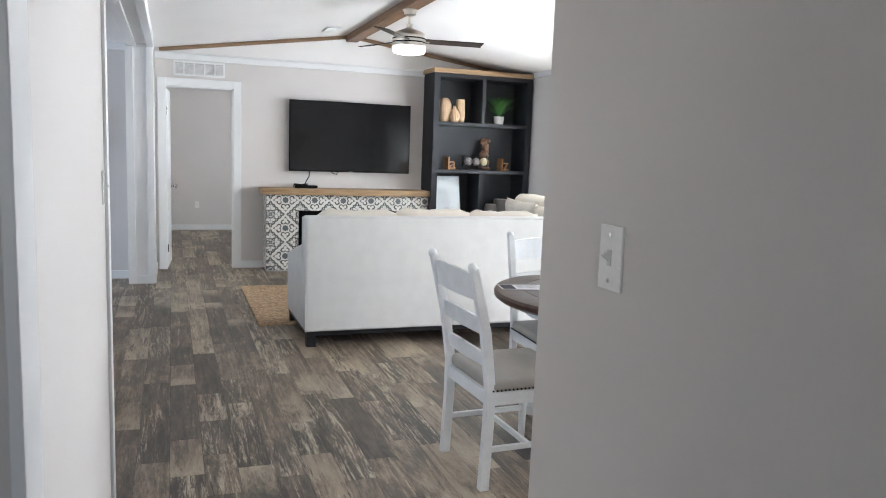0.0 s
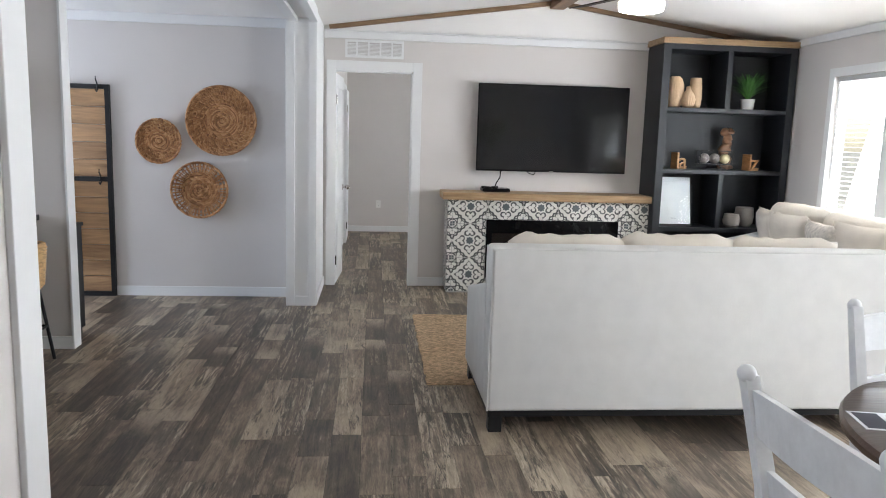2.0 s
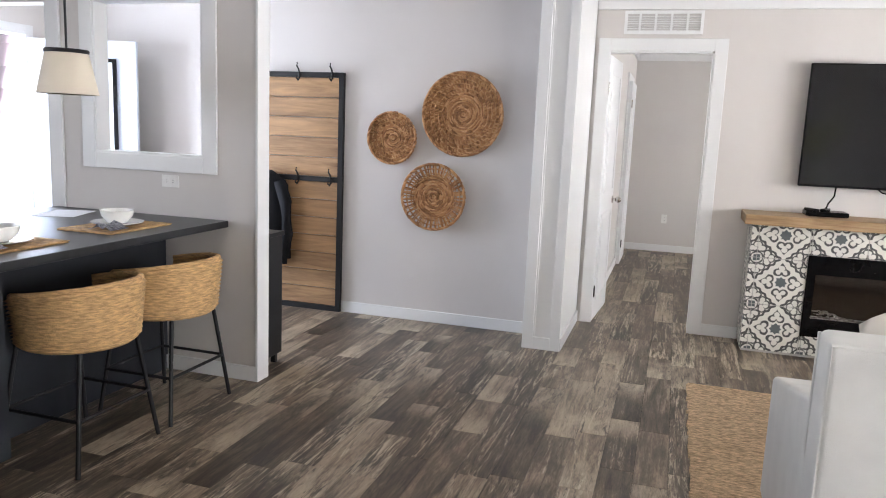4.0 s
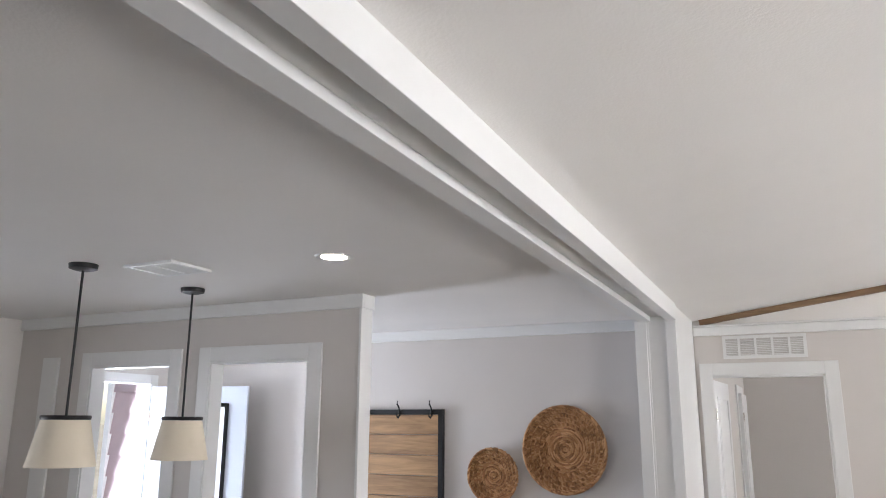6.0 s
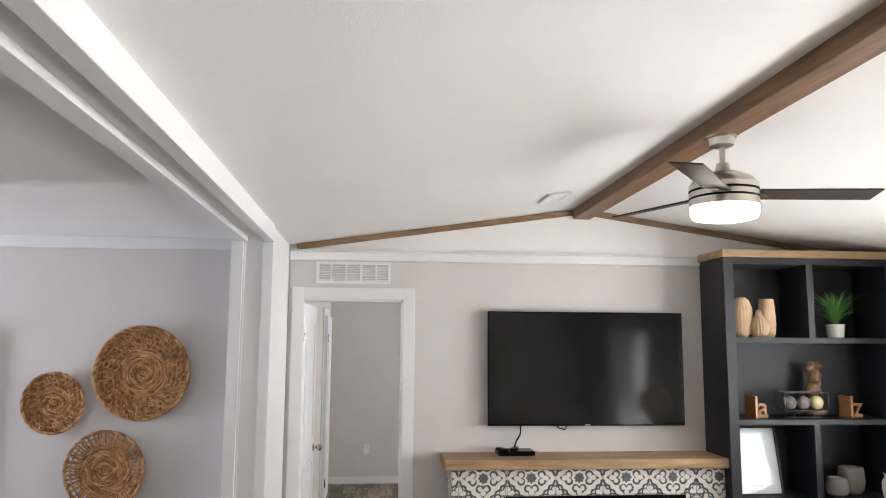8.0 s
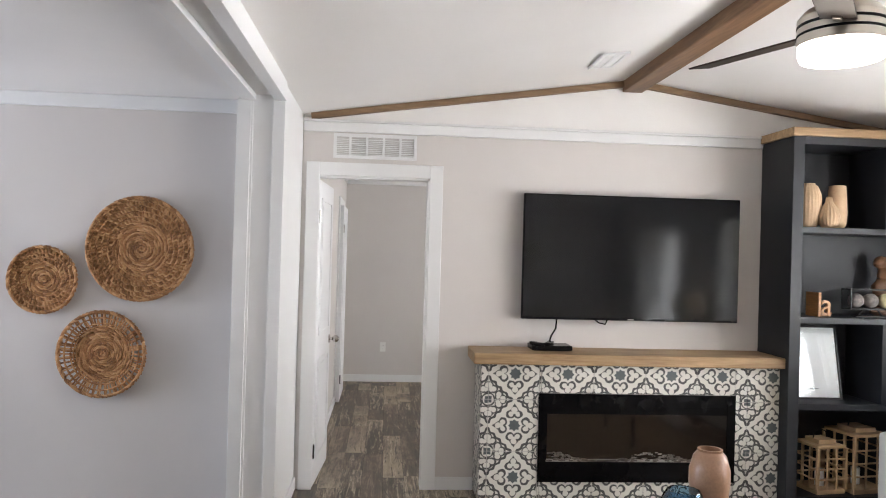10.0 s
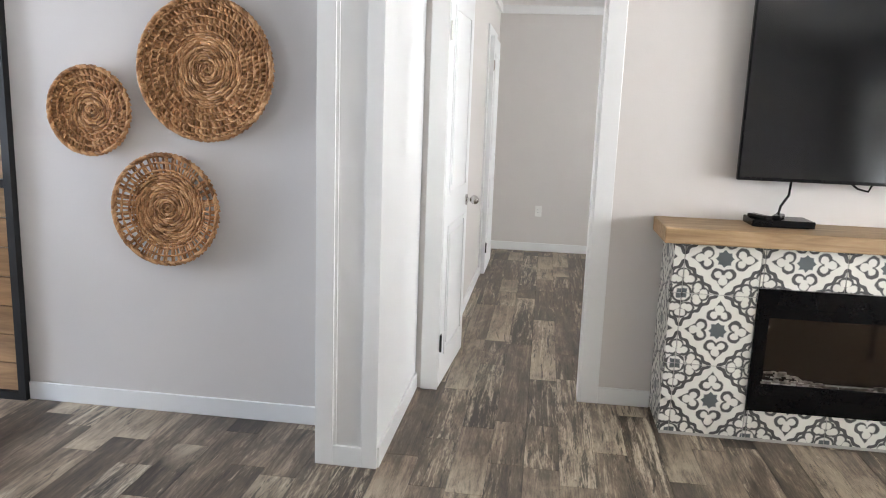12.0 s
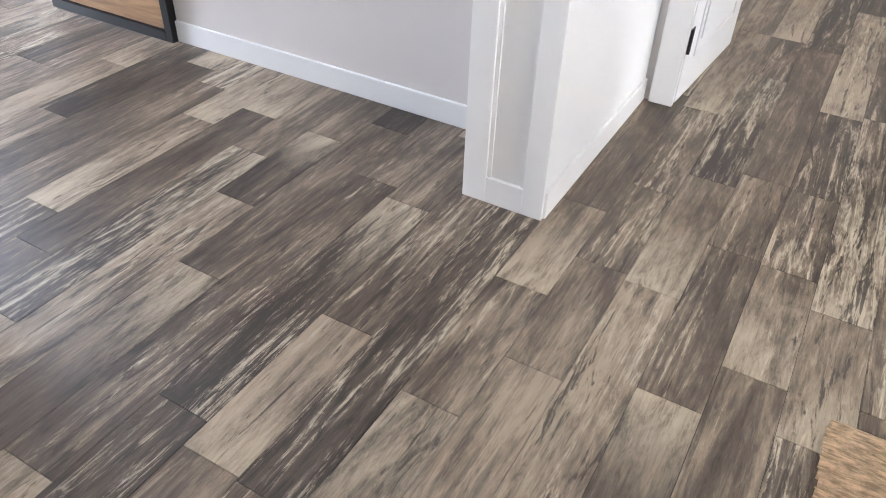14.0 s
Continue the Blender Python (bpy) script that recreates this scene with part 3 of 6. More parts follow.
structure("trim_pillar", boxes((-0.41, -0.335, 8.31, 8.325, 0, 2.42, 0.002), (-0.215, -0.15, 8.31, 8.325, 0, 2.42, 0.002), (-0.335, -0.215, 8.31, 8.325, 0, 0.085, 0.002), (-0.335, -0.323, 8.318, 8.325, 0.085, 2.42), (-0.227, -0.215, 8.318, 8.325, 0.085, 2.42)), TRIM, "white panel boards on the pillar", "trim")
structure("trim_wall_end", boxes((-0.205, -0.193, 2.975, 3.053, 0, 2.42, 0.002), (-0.41, -0.205, 3.04, 3.053, 0, 2.42, 0.002)), TRIM, "white corner board on the wall end", "trim")
structure("trim_hall_jamb", boxes((-0.172, -0.155, 1.075, 1.205, 0, 2.95, 0.002)), TRIM, "white jamb at the hall opening", "trim")
structure("trim_pass_end", boxes((-1.69, -1.674, 6.955, 7.075, 0, 2.41, 0.002)), TRIM, "white board on the wall end", "trim")

# crown mouldings
structure("trim_crown_north", boxes((-0.15, 3.05, 9.225, 9.25, 2.41, 2.475, 0.004), (-0.15, 3.05, 9.208, 9.243, 2.475, 2.49, 0.003)), TRIM, "white crown moulding", "trim")
structure("trim_crown_east", boxes((4.375, 4.4, 1.43, 8.83, 2.455, 2.535, 0.005)), TRIM, "white crown moulding", "trim")
structure("trim_crown_foyer", boxes((-4.55, -0.41, 8.655, 8.68, 2.405, 2.485, 0.005)), TRIM, "white crown moulding", "trim")
structure("trim_crown_pass", boxes((-4.55, -1.665, 6.945, 6.97, 2.405, 2.485, 0.004), (-1.69, -1.665, 6.97, 7.06, 2.405, 2.485, 0.004), (-4.55, -1.665, 7.06, 7.085, 2.405, 2.485, 0.004)), TRIM, "white crown moulding", "trim")
structure("trim_crown_bedroom", boxes((-0.08, 4.4, 13.425, 13.45, 2.44, 2.52, 0.004), (-0.08, -0.055, 9.36, 13.425, 2.44, 2.52, 0.004)), TRIM, "white crown moulding", "trim")
# baseboards
structure("baseboard_foyer", boxes((-1.955, -0.41, 8.666, 8.68, 0, 0.088, 0.003)), TRIM, "white baseboard", "baseboard")
structure("baseboard_north", boxes((0.798, 1.055, 9.236, 9.25, 0, 0.088, 0.003)), TRIM, "white baseboard", "baseboard")
structure("baseboard_pillar", boxes((-0.155, -0.142, 8.325, 9.236, 0, 0.088, 0.003)), TRIM, "white baseboard", "baseboard")
structure("baseboard_pass", boxes((-3.0, -1.69, 6.956, 6.97, 0, 0.088, 0.003)), TRIM, "white baseboard", "baseboard")
structure("baseboard_bedroom", boxes((-0.08, 4.4, 13.436, 13.45, 0, 0.088, 0.003), (-0.08, -0.066, 9.36, 12.0, 0, 0.088, 0.003)), TRIM, "white baseboard", "baseboard")
structure("baseboard_east", boxes((4.386, 4.4, 4.29, 8.83, 0, 0.088, 0.003), (4.386, 4.4, 1.43, 2.51, 0, 0.088, 0.003)), TRIM, "white baseboard", "baseboard")

# ridge beam and rake strips
single("ridge_beam", boxes((2.03, 2.17, 1.43, 9.24, 2.765, 2.85, 0.006)), BEAM, "brown stained wooden ridge beam under the ceiling", "beam")
for xa, xb in ((-0.10, 2.03), (2.17, 4.37)):
    bm = bmesh.new()
    za, zb = ceil_z(xa) - 0.024, ceil_z(xb) - 0.024
    beam(bm, (xa, 9.222, za), (xb, 9.222, zb), 0.040, 0.040)
    single("rake_strip", bm, RAKE, "brown stained wood strip along the sloped ceiling", "wood strip", group="rake strips")


def casing(name, axis, face, a, b, z0, z1, w, out, label, sill=False):
    """Flat white casing round an opening, lying on one face of a wall; out: +1 or -1 towards the room."""
    t = 0.016
    f0, f1 = (face - t, face) if out < 0 else (face, face + t)
    rows = [(a - w, a, z0 - (w if sill else 0), z1 + w), (b, b + w, z0 - (w if sill else 0), z1 + w), (a, b, z1, z1 + w)]
    if sill:
        rows.append((a, b, z0 - w, z0))
    if axis == "x":
        bm = boxes(*[(p, q, f0, f1, c, d, 0.003) for p, q, c, d in rows])
    else:
        bm = boxes(*[(f0, f1, p, q, c, d, 0.003) for p, q, c, d in rows])
    return structure(name, bm, TRIM, label, "trim")


casing("trim_bedroom_door", "x", 9.25, -0.035, 0.708, 0, 2.115, 0.09, -1, "white bedroom door casing")
structure("trim_bedroom_jamb", boxes((-0.0719, -0.0685, 9.251, 9.362, 0, 2.102), (0.695, 0.708, 9.24, 9.362, 0, 2.102), (-0.0719, 0.695, 9.251, 9.362, 2.102, 2.115)), TRIM, "white door jamb", "trim")
casing("trim_pass_window", "x", 6.97, -2.76, -2.025, 1.263, 2.13, 0.09, -1, "white casing of the pass-through", True)
structure("trim_pass_lining", boxes((-2.76, -2.748, 6.96, 7.068, 1.263, 2.13), (-2.037, -2.025, 6.96, 7.068, 1.263, 2.13), (-2.748, -2.037, 6.96, 7.068, 1.263, 1.275), (-2.748, -2.037, 6.96, 7.068, 2.118, 2.13)), TRIM, "white lining of the pass-through", "trim")
casing("trim_foyer_door", "x", 6.97, -3.80, -3.085, 0, 2.13, 0.09, -1, "white casing of the foyer doorway")
structure("trim_foyer_jamb", boxes((-3.80, -3.785, 6.96, 7.068, 0, 2.13), (-3.10, -3.085, 6.96, 7.068, 0, 2.13), (-3.785, -3.10, 6.96, 7.068, 2.115, 2.13)), TRIM, "white doorway lining", "trim")
structure("trim_kitchen_pilaster", boxes((-4.28, -4.12, 6.953, 6.97, 0, 2.2, 0.003)), TRIM, "white upright board in the kitchen", "trim")
casing("trim_windows_east", "y", 4.4, 5.5, 8.22, 0.55, 2.13, 0.075, -1, "white casing round three windows", True)
structure("trim_mullions", boxes((4.384, 4.4, 6.22, 6.38, 0.55, 2.13, 0.003), (4.384, 4.4, 7.32, 7.5, 0.55, 2.13, 0.003)), TRIM, "white mullions between the windows", "trim")
casing("trim_patio", "y", 4.4, 2.6, 4.2, 0, 2.05, 0.075, -1, "white patio door casing")
casing("trim_entry", "y", -4.55, 7.3, 8.2, 0, 2.08, 0.08, 1, "white entry door casing")
casing("trim_bedroom_closet", "y", -0.08, 12.1, 12.85, 0, 2.1, 0.08, 1, "white casing of a bedroom side door")


def window(name, y0, y1, z0, z1, blinds=True):
    """A vinyl window in the east wall: frame, pane, and an open slatted blind with its head rail."""
    w = tagged(new(name), "white framed window with open blinds, bright daylight", "window", kind="structure")
    w.matrix_world = pose(4.45, y0, z0)
    W, Hh = y1 - y0, z1 - z0
    part("window_frame", boxes((-0.02, 0.04, 0, 0.035, 0, Hh), (-0.02, 0.04, W - 0.035, W, 0, Hh), (-0.02, 0.04, 0.035, W - 0.035, 0, 0.035), (-0.02, 0.04, 0.035, W - 0.035, Hh - 0.035, Hh)), TRIM, w)
    p = part("pane", boxes((0.01, 0.014, 0.035, W - 0.035, 0.035, Hh - 0.035)), CLEAR, w)
    p.visible_shadow = False
    if blinds:
        part("head_rail", boxes((-0.045, -0.022, 0.03, W - 0.03, Hh - 0.045, Hh - 0.005, 0.003)), mat("rail", (0.5, 0.5, 0.5), 0.5), w, "grey blind head rail")
        me = finish("slat", boxes((-0.012, 0.012, 0.04, W - 0.04, -0.0008, 0.0008)), BLIND)
        k = int((Hh - 0.1) / 0.042)
        for i in range(k):
            s = new("slat", me)
            s.parent = w
            s.matrix_basis = pose(-0.034, 0, Hh - 0.065 - i * 0.042, 0, 12, 0)
    return w


window("window_1", 7.5, 8.22, 0.55, 2.13)
window("window_2", 6.38, 7.32, 0.55, 2.13)
window("window_3", 5.5, 6.22, 0.55, 2.13)
window("window_4", 10.8, 12.2, 0.9, 2.1)
patio = tagged(new("door_patio"), "white framed sliding glass patio door", "door", kind="structure")
patio.matrix_world = pose(4.46, 2.6, 0)
for y0 in (0.0, 0.79):
    part("sash", boxes((-0.02, 0.03, y0, y0 + 0.07, 0, 2.05), (-0.02, 0.03, y0 + 0.74, y0 + 0.81, 0, 2.05), (-0.02, 0.03, y0 + 0.07, y0 + 0.74, 0, 0.1), (-0.02, 0.03, y0 + 0.07, y0 + 0.74, 1.97, 2.05)), TRIM, patio)
    p = part("pane", boxes((0.0, 0.005, y0 + 0.07, y0 + 0.74, 0.1, 1.97)), CLEAR, patio)
    p.visible_shadow = False


def panel_door(name, m, w, h, material, label, panels, knob=True, lite=None):
    """A moulded panel door, hinged at its origin, leaf along +x; panels: (x0, x1, z0, z1)."""
    d = tagged(new(name), label, "door", kind="structure")
    d.matrix_world = m
    bm = bmesh.new()
    t = 0.035
    box(bm, 0, w, -t, 0, 0.01, h, 0.002)
    for x0, x1, z0, z1 in panels:
        for s in (-t, 0):
            o = -0.006 if s < 0 else 0.0
            rim = 0.022
            ya, yb = s + o, s + o + 0.006
            box(bm, x0, x0 + rim, ya, yb, z0, z1, 0.002)
            box(bm, x1 - rim, x1, ya, yb, z0, z1, 0.002)
            box(bm, x0 + rim, x1 - rim, ya, yb, z0, z0 + rim, 0.002)
            box(bm, x0 + rim, x1 - rim, ya, yb, z1 - rim, z1, 0.002)
            box(bm, x0 + 0.05, x1 - 0.05, ya, yb, z0 + 0.05, z1 - 0.05, 0.003)
    part("leaf", bm, material, d)
    if knob:
        for s in (-1, 1):
            bm = bmesh.new()
            y = 0.0 if s > 0 else -t
            rod(bm, (w - 0.06, y, 0.94), (w - 0.06, y + s * 0.008, 0.94), 0.032, n=18)
            rod(bm, (w - 0.06, y, 0.94), (w - 0.06, y + s * 0.045, 0.94), 0.011)
            bmesh.ops.create_uvsphere(bm, u_segments=14, v_segments=10, radius=0.027, matrix=Matrix.Translation((w - 0.06, y + s * 0.052, 0.94)))
            part("knob", bm, CHROME, d, "satin chrome door knob", "auto")
    for z in (0.25, h - 0.25):
        bm = boxes((-0.012, 0.028, -t - 0.004, -t - 0.001, z - 0.045, z + 0.045))
        rod(bm, (-0.006, -t - 0.006, z - 0.045), (-0.006, -t - 0.006, z + 0.045), 0.006)
        part("hinge", bm, BLACK if z < 1 else CHROME, d, "dark metal hinge" if z < 1 else "dull metal hinge")
    return d


panel_door("door_1", pose(-0.0665, 9.256, 0, 0, 0, 86.5), 0.70, 2.085, DOORPAINT, "white moulded panel door standing open into the bedroom",
           ((0.10, 0.60, 0.16, 0.86), (0.10, 0.60, 1.02, 1.97)))
panel_door("door_2", pose(-0.062, 12.1, 0, 0, 0, 90), 0.75, 2.09, DOORPAINT, "closed white bedroom side door", ((0.1, 0.65, 0.16, 0.86), (0.1, 0.65, 1.02, 1.95)), False)
entry = panel_door("door_3", pose(-4.53, 8.24, 0, 0, 0, 15), 0.88, 2.06, ENTRYPAINT, "pale blue-white entry door with a glass lite, open inwards", ((0.14, 0.74, 0.2, 0.95),))
for s in (-0.047, 0.0):
    part("lite_frame", boxes((0.16, 0.19, s, s + 0.012, 1.1, 1.92), (0.69, 0.72, s, s + 0.012, 1.1, 1.92), (0.19, 0.69, s, s + 0.012, 1.1, 1.13), (0.19, 0.69, s, s + 0.012, 1.89, 1.92)), BLACKPLASTIC, entry, "dark lite frame")
part("pane", boxes((0.19, 0.69, -0.039, -0.036, 1.13, 1.89)), mat("lite_glass", (0.80, 0.84, 0.88), 0.08, bump=0), entry)

# porch return with lap siding outside the entry
sid = tagged(new("porch_wall"), "pinkish lap siding of the entry porch", "siding", kind="structure")
sid.matrix_world = pose(-5.0, 8.22, -0.5)
part("backing", boxes((0, 0.30, 0.03, 0.12, 0, 3.0)), SIDING, sid)
bm0 = bmesh.new()
vs = [bm0.verts.new(c) for c in ((0, 0.03, 0.18), (0.3, 0.03, 0.18), (0.3, 0.006, 0), (0, 0.006, 0), (0, 0.03, 0), (0.3, 0.03, 0))]
for q in ((0, 1, 2, 3), (3, 2, 5, 4), (0, 3, 4), (1, 5, 2)):
    bm0.faces.new([vs[i] for i in q])
lap = finish("board", bm0, SIDING)
for i in range(16):
    o = new("board", lap)
    o.parent = sid
    o.matrix_basis = pose(0, 0, 0.18 * i)
part("corner_post", boxes((-0.06, 0.0, -0.01, 0.12, 0, 3.0, 0.003)), TRIM, sid)

# ---- living room: fireplace ----
fire = thing("fireplace", pose(1.055, 8.93, 0), "tiled fireplace with black and white patterned tiles and oak mantel", "fireplace")
part("body", boxes((0.008, 1.987, 0.008, 0.32, 0, 0.912)), GROUT, fire)
part("mantel", boxes((-0.055, 1.995, -0.065, 0.32, 0.915, 0.985, 0.005)), OAK, fire, "honey-coloured oak mantel shelf")


def tile(x0, x1, z0, z1, cx, cz, side=None):
    """One tile, cut to a rectangle of the grid cell centred on (cx, cz)."""
    g = 0.0025
    bm = bmesh.new()
    if side is None:
        box(bm, x0 + g, x1 - g, 0.0, 0.008, z0 + g, z1 - g)
    else:
        box(bm, 0.0, 0.008, x0 + g, x1 - g, z0 + g, z1 - g)
    uv = bm.loops.layers.uv.new("UVMap")
    for f in bm.faces:
        for lp in f.loops:
            p = lp.vert.co
            lp[uv].uv = (((p.x if side is None else p.y) - cx) / (TILE_X / 2), (p.z - cz) / (TILE_Z / 2))
    return part("tile", bm, TILES, fire)


FX0, FX1, FZ0, FZ1 = 0.38, 1.69, 0.155, 0.725
for i in range(-1, 7):
    for j in range(3):
        cx, cz = 0.222 + TILE_X * i, 0.848 - TILE_Z * j
        x0, x1, z0, z1 = max(0, cx - TILE_X / 2), min(1.995, cx + TILE_X / 2), max(0, cz - TILE_Z / 2), min(0.914, cz + TILE_Z / 2)
        if x1 - x0 < 0.004 or z1 - z0 < 0.005:
            continue
        ox0, ox1, oz0, oz1 = max(x0, FX0), min(x1, FX1), max(z0, FZ0), min(z1, FZ1)
        if ox1 <= ox0 or oz1 <= oz0:
            tile(x0, x1, z0, z1, cx, cz)
            continue
        for r in ((x0, ox0, z0, z1), (ox1, x1, z0, z1), (ox0, ox1, z0, oz0), (ox0, ox1, oz1, z1)):
            if r[1] - r[0] > 0.008 and r[3] - r[2] > 0.008:
                tile(*r, cx, cz)
for j in range(3):
    cz = 0.848 - TILE_Z * j
    z0, z1 = max(0, cz - TILE_Z / 2), min(0.914, cz + TILE_Z / 2)
    if z1 - z0 > 0.01:
        tile(0.008, 0.32, z0, z1, 0.165, cz, "left")

insert = thing("electric_fireplace", pose(1.055 + FX0, 8.93, FZ0), "black glass electric fireplace insert set in the tiles", "fireplace")
IW, IH = FX1 - FX0, FZ1 - FZ0
part("surround", boxes((0, 0.055, -0.012, 0.0, 0, IH), (IW - 0.055, IW, -0.012, 0.0, 0, IH), (0.055, IW - 0.055, -0.012, 0.0, 0, 0.075), (0.055, IW - 0.055, -0.012, 0.0, IH - 0.055, IH)), BLACKPLASTIC, insert)
part("glass_front", boxes((0.055, IW - 0.055, -0.008, -0.003, 0.15, IH - 0.13)), FIREGLASS, insert, "smoked dark glass")
part("louvre", boxes((0.055, IW - 0.055, -0.009, -0.002, IH - 0.13, IH - 0.055), (0.07, 0.5, -0.014, -0.009, IH - 0.1, IH - 0.085), (IW - 0.5, IW - 0.07, -0.014, -0.009, IH - 0.1, IH - 0.085), (0.5, IW - 0.5, -0.016, -0.009, IH - 0.115, IH - 0.108)), BLACKPLASTIC, insert)
part("lower_panel", boxes((0.055, IW - 0.055, -0.009, -0.002, 0.075, 0.13)), BLACKPLASTIC, insert)
bm = bmesh.new()
rnd = random.Random(4)
for i in range(260):
    x = rnd.uniform(0.06, IW - 0.06)
    s = rnd.uniform(0.003, 0.010)
    z = 0.133 + 0.06 * (0.5 + 0.5 * math.sin(x * 9 + 1)) * rnd.random()
    box(bm, x - s * 1.6, x + s * 1.6, -0.0125, -0.0085, z, z + s)
part("crystal_bed", bm, EMBER, insert, "pale glass chips")

# ---- television ----
tv = thing("television", pose(1.345, 9.15, 1.185), "large black flat television on the wall", "television")
part("body", boxes((0, 1.51, 0, 0.03, 0, 0.85, 0.004), (0.2, 1.3, 0.03, 0.098, 0.2, 0.65, 0.01)), BLACKPLASTIC, tv)
part("screen", boxes((0.008, 1.502, -0.003, -0.0005, 0.016, 0.842)), SCREEN, tv, "dark glossy screen")
part("badge", boxes((0.735, 0.775, -0.004, -0.0005, 0.004, 0.011)), NICKEL, tv)
bm = bmesh.new()
tube(bm, [(1.60, 9.2, 1.19), (1.595, 9.195, 1.12), (1.56, 9.18, 1.07), (1.545, 9.15, 1.04), (1.50, 9.12, 1.01)], 0.006)
single("power_cable", bm, BLACKPLASTIC, "black cable hanging from the television", "cable", smooth=True)
bm = bmesh.new()
tube(bm, [(1.86, 9.2, 1.19), (1.89, 9.19, 1.165), (1.935, 9.185, 1.155), (1.95, 9.19, 1.185)], 0.005)
single("loose_cable", bm, BLACKPLASTIC, "short black cable loop under the television", "cable", smooth=True)
stb = thing("media_box", pose(1.40, 9.02, 0.985), "small black media box on the mantel", "media box")
part("case", boxes((0, 0.27, 0, 0.17, 0.004, 0.036, 0.004)), BLACKPLASTIC, stb)
part("foot", boxes((0.02, 0.25, 0.02, 0.15, 0, 0.004)), BLACKPLASTIC, stb)
for i, x in enumerate((1.44, 1.53)):
    rc = thing("remote_control", pose(x, 9.07 + 0.03 * i, 1.021, 0, 0, 25 - 50 * i), "black remote control lying on the media box", "remote control", "remotes on the media box")
    part("case", boxes((-0.02, 0.02, -0.06, 0.06, 0, 0.018, 0.005)), BLACKPLASTIC, rc)

# wall vent over the bedroom door, other plates


def grille(name, m, w, h, cols, label):
    v = thing(name, m, label, "vent")
    part("backing", boxes((0.01, w - 0.01, -0.004, 0.0, 0.01, h - 0.01)), mat("vent_dark", (0.5, 0.48, 0.46), 0.8), v)
    part("frame", boxes((0, w, -0.012, 0, 0, 0.022), (0, w, -0.012, 0, h - 0.022, h), (0, 0.022, -0.012, 0, 0.022, h - 0.022), (w - 0.022, w, -0.012, 0, 0.022, h - 0.022),
                        *[(w * k / cols - 0.008, w * k / cols + 0.008, -0.011, 0, 0.022, h - 0.022) for k in range(1, cols)]), TRIM, v)
    k = int((h - 0.05) / 0.0125)
    me = finish("slat", boxes((0.022, w - 0.022, -0.006, 0.003, -0.0012, 0.0012)), TRIM)
    for i in range(k):
        s = new("slat", me)
        s.parent = v
        s.matrix_basis = pose(0, -0.004, 0.03 + i * 0.0125, 35, 0, 0)
    return v


grille("wall_vent", pose(0.05, 9.25, 2.235), 0.563, 0.168, 5, "white slatted return air vent above the door")
grille("ceiling_vent", pose(1.63, 8.67, ceil_z(1.63) - 0.004, 90, -7.7, 0), 0.16, 0.32, 2, "white vent in the sloped ceiling")
grille("ceiling_vent", pose(-2.285, 6.07, 2.484, 90, 0, 0), 0.30, 0.26, 2, "white vent in the flat ceiling")


def plate(m, label, kind="outlet"):
    p = thing("wall_outlet" if kind == "outlet" else "light_switch", m, label, kind)
    part("plate", boxes((-0.035, 0.035, -0.006, 0, -0.0575, 0.0575, 0.002)), PORCELAIN, p)
    if kind == "outlet":
        for z in (-0.02, 0.02):
            bm = bmesh.new()
            rod(bm, (0, -0.005, z), (0, -0.008, z), 0.016, n=16)
            part("socket", bm, PORCELAIN, p)
            part("slots", boxes((-0.007, -0.005, -0.0085, -0.008, z - 0.004, z + 0.006), (0.005, 0.007, -0.0085, -0.008, z - 0.004, z + 0.006)), BLACKPLASTIC, p)
    else:
        # grey patch laid on the plate, coloured as the shade in the toggle slot
        part("recess_shade", boxes((-0.006, 0.006, -0.0075, -0.006, -0.014, 0.014)), mat("switch_shade", (0.55, 0.54, 0.52), 0.5), p)
        bm = bmesh.new()
        beam(bm, (0, -0.006, -0.002), (0, -0.02, 0.008), 0.008, 0.008)
        part("toggle", bm, PORCELAIN, p)
        for z in (-0.04, 0.04):
            bm = bmesh.new()
            rod(bm, (0, -0.006, z), (0, -0.0075, z), 0.004, n=10)
            part("screw", bm, CHROME, p)
    return p


plate(pose(0.42, 13.45, 0.43), "white wall outlet low on the bedroom wall")
plate(pose(-2.25, 6.97, 1.12, 0, 90, 0), "white wall outlet under the pass-through")
plate(pose(0.745, 1.165, 1.308, 0, 0, -90), "white toggle light switch on the grey hall wall", "switch")
plate(pose(-0.205, 2.90, 1.315, 0, 0, 90), "white toggle light switch near the wall's end", "switch")
sd = thing("smoke_detector", pose(0.43, 12.2, 2.48), "round white smoke detector on the bedroom ceiling", "smoke detector")
bm = bmesh.new()
lathe(bm, ((0.03, 0.0), (0.055, 0.008), (0.065, 0.03), (0.065, 0.04)))
part("housing", bm, PORCELAIN, sd, smooth="auto")

# ---- living room: built-in shelf and what stands on it ----
SX0, SX1, SY0, SY1 = 3.05, 4.385, 8.83, 9.24
shelf = thing("built_in_shelf", pose(SX0, SY0, 0), "charcoal built-in bookcase with an oak top, partly filled", "bookcase")
SW, SD, SH = SX1 - SX0, SY1 - SY0, 2.44
part("side_panel", boxes((0, 0.075, 0, SD, 0, SH, 0.002)), CHARCOAL, shelf)
part("side_panel", boxes((SW - 0.075, SW, 0, SD, 0, SH, 0.002)), CHARCOAL, shelf)
part("back_panel", boxes((0.075, SW - 0.075, SD - 0.012, SD, 0, SH)), CHARCOAL, shelf)
part("plinth", boxes((0.075, SW - 0.075, 0.01, SD - 0.012, 0, 0.09)), CHARCOAL, shelf)
part("head_panel", boxes((0.075, SW - 0.075, 0.0, SD - 0.012, SH - 0.05, SH)), CHARCOAL, shelf)
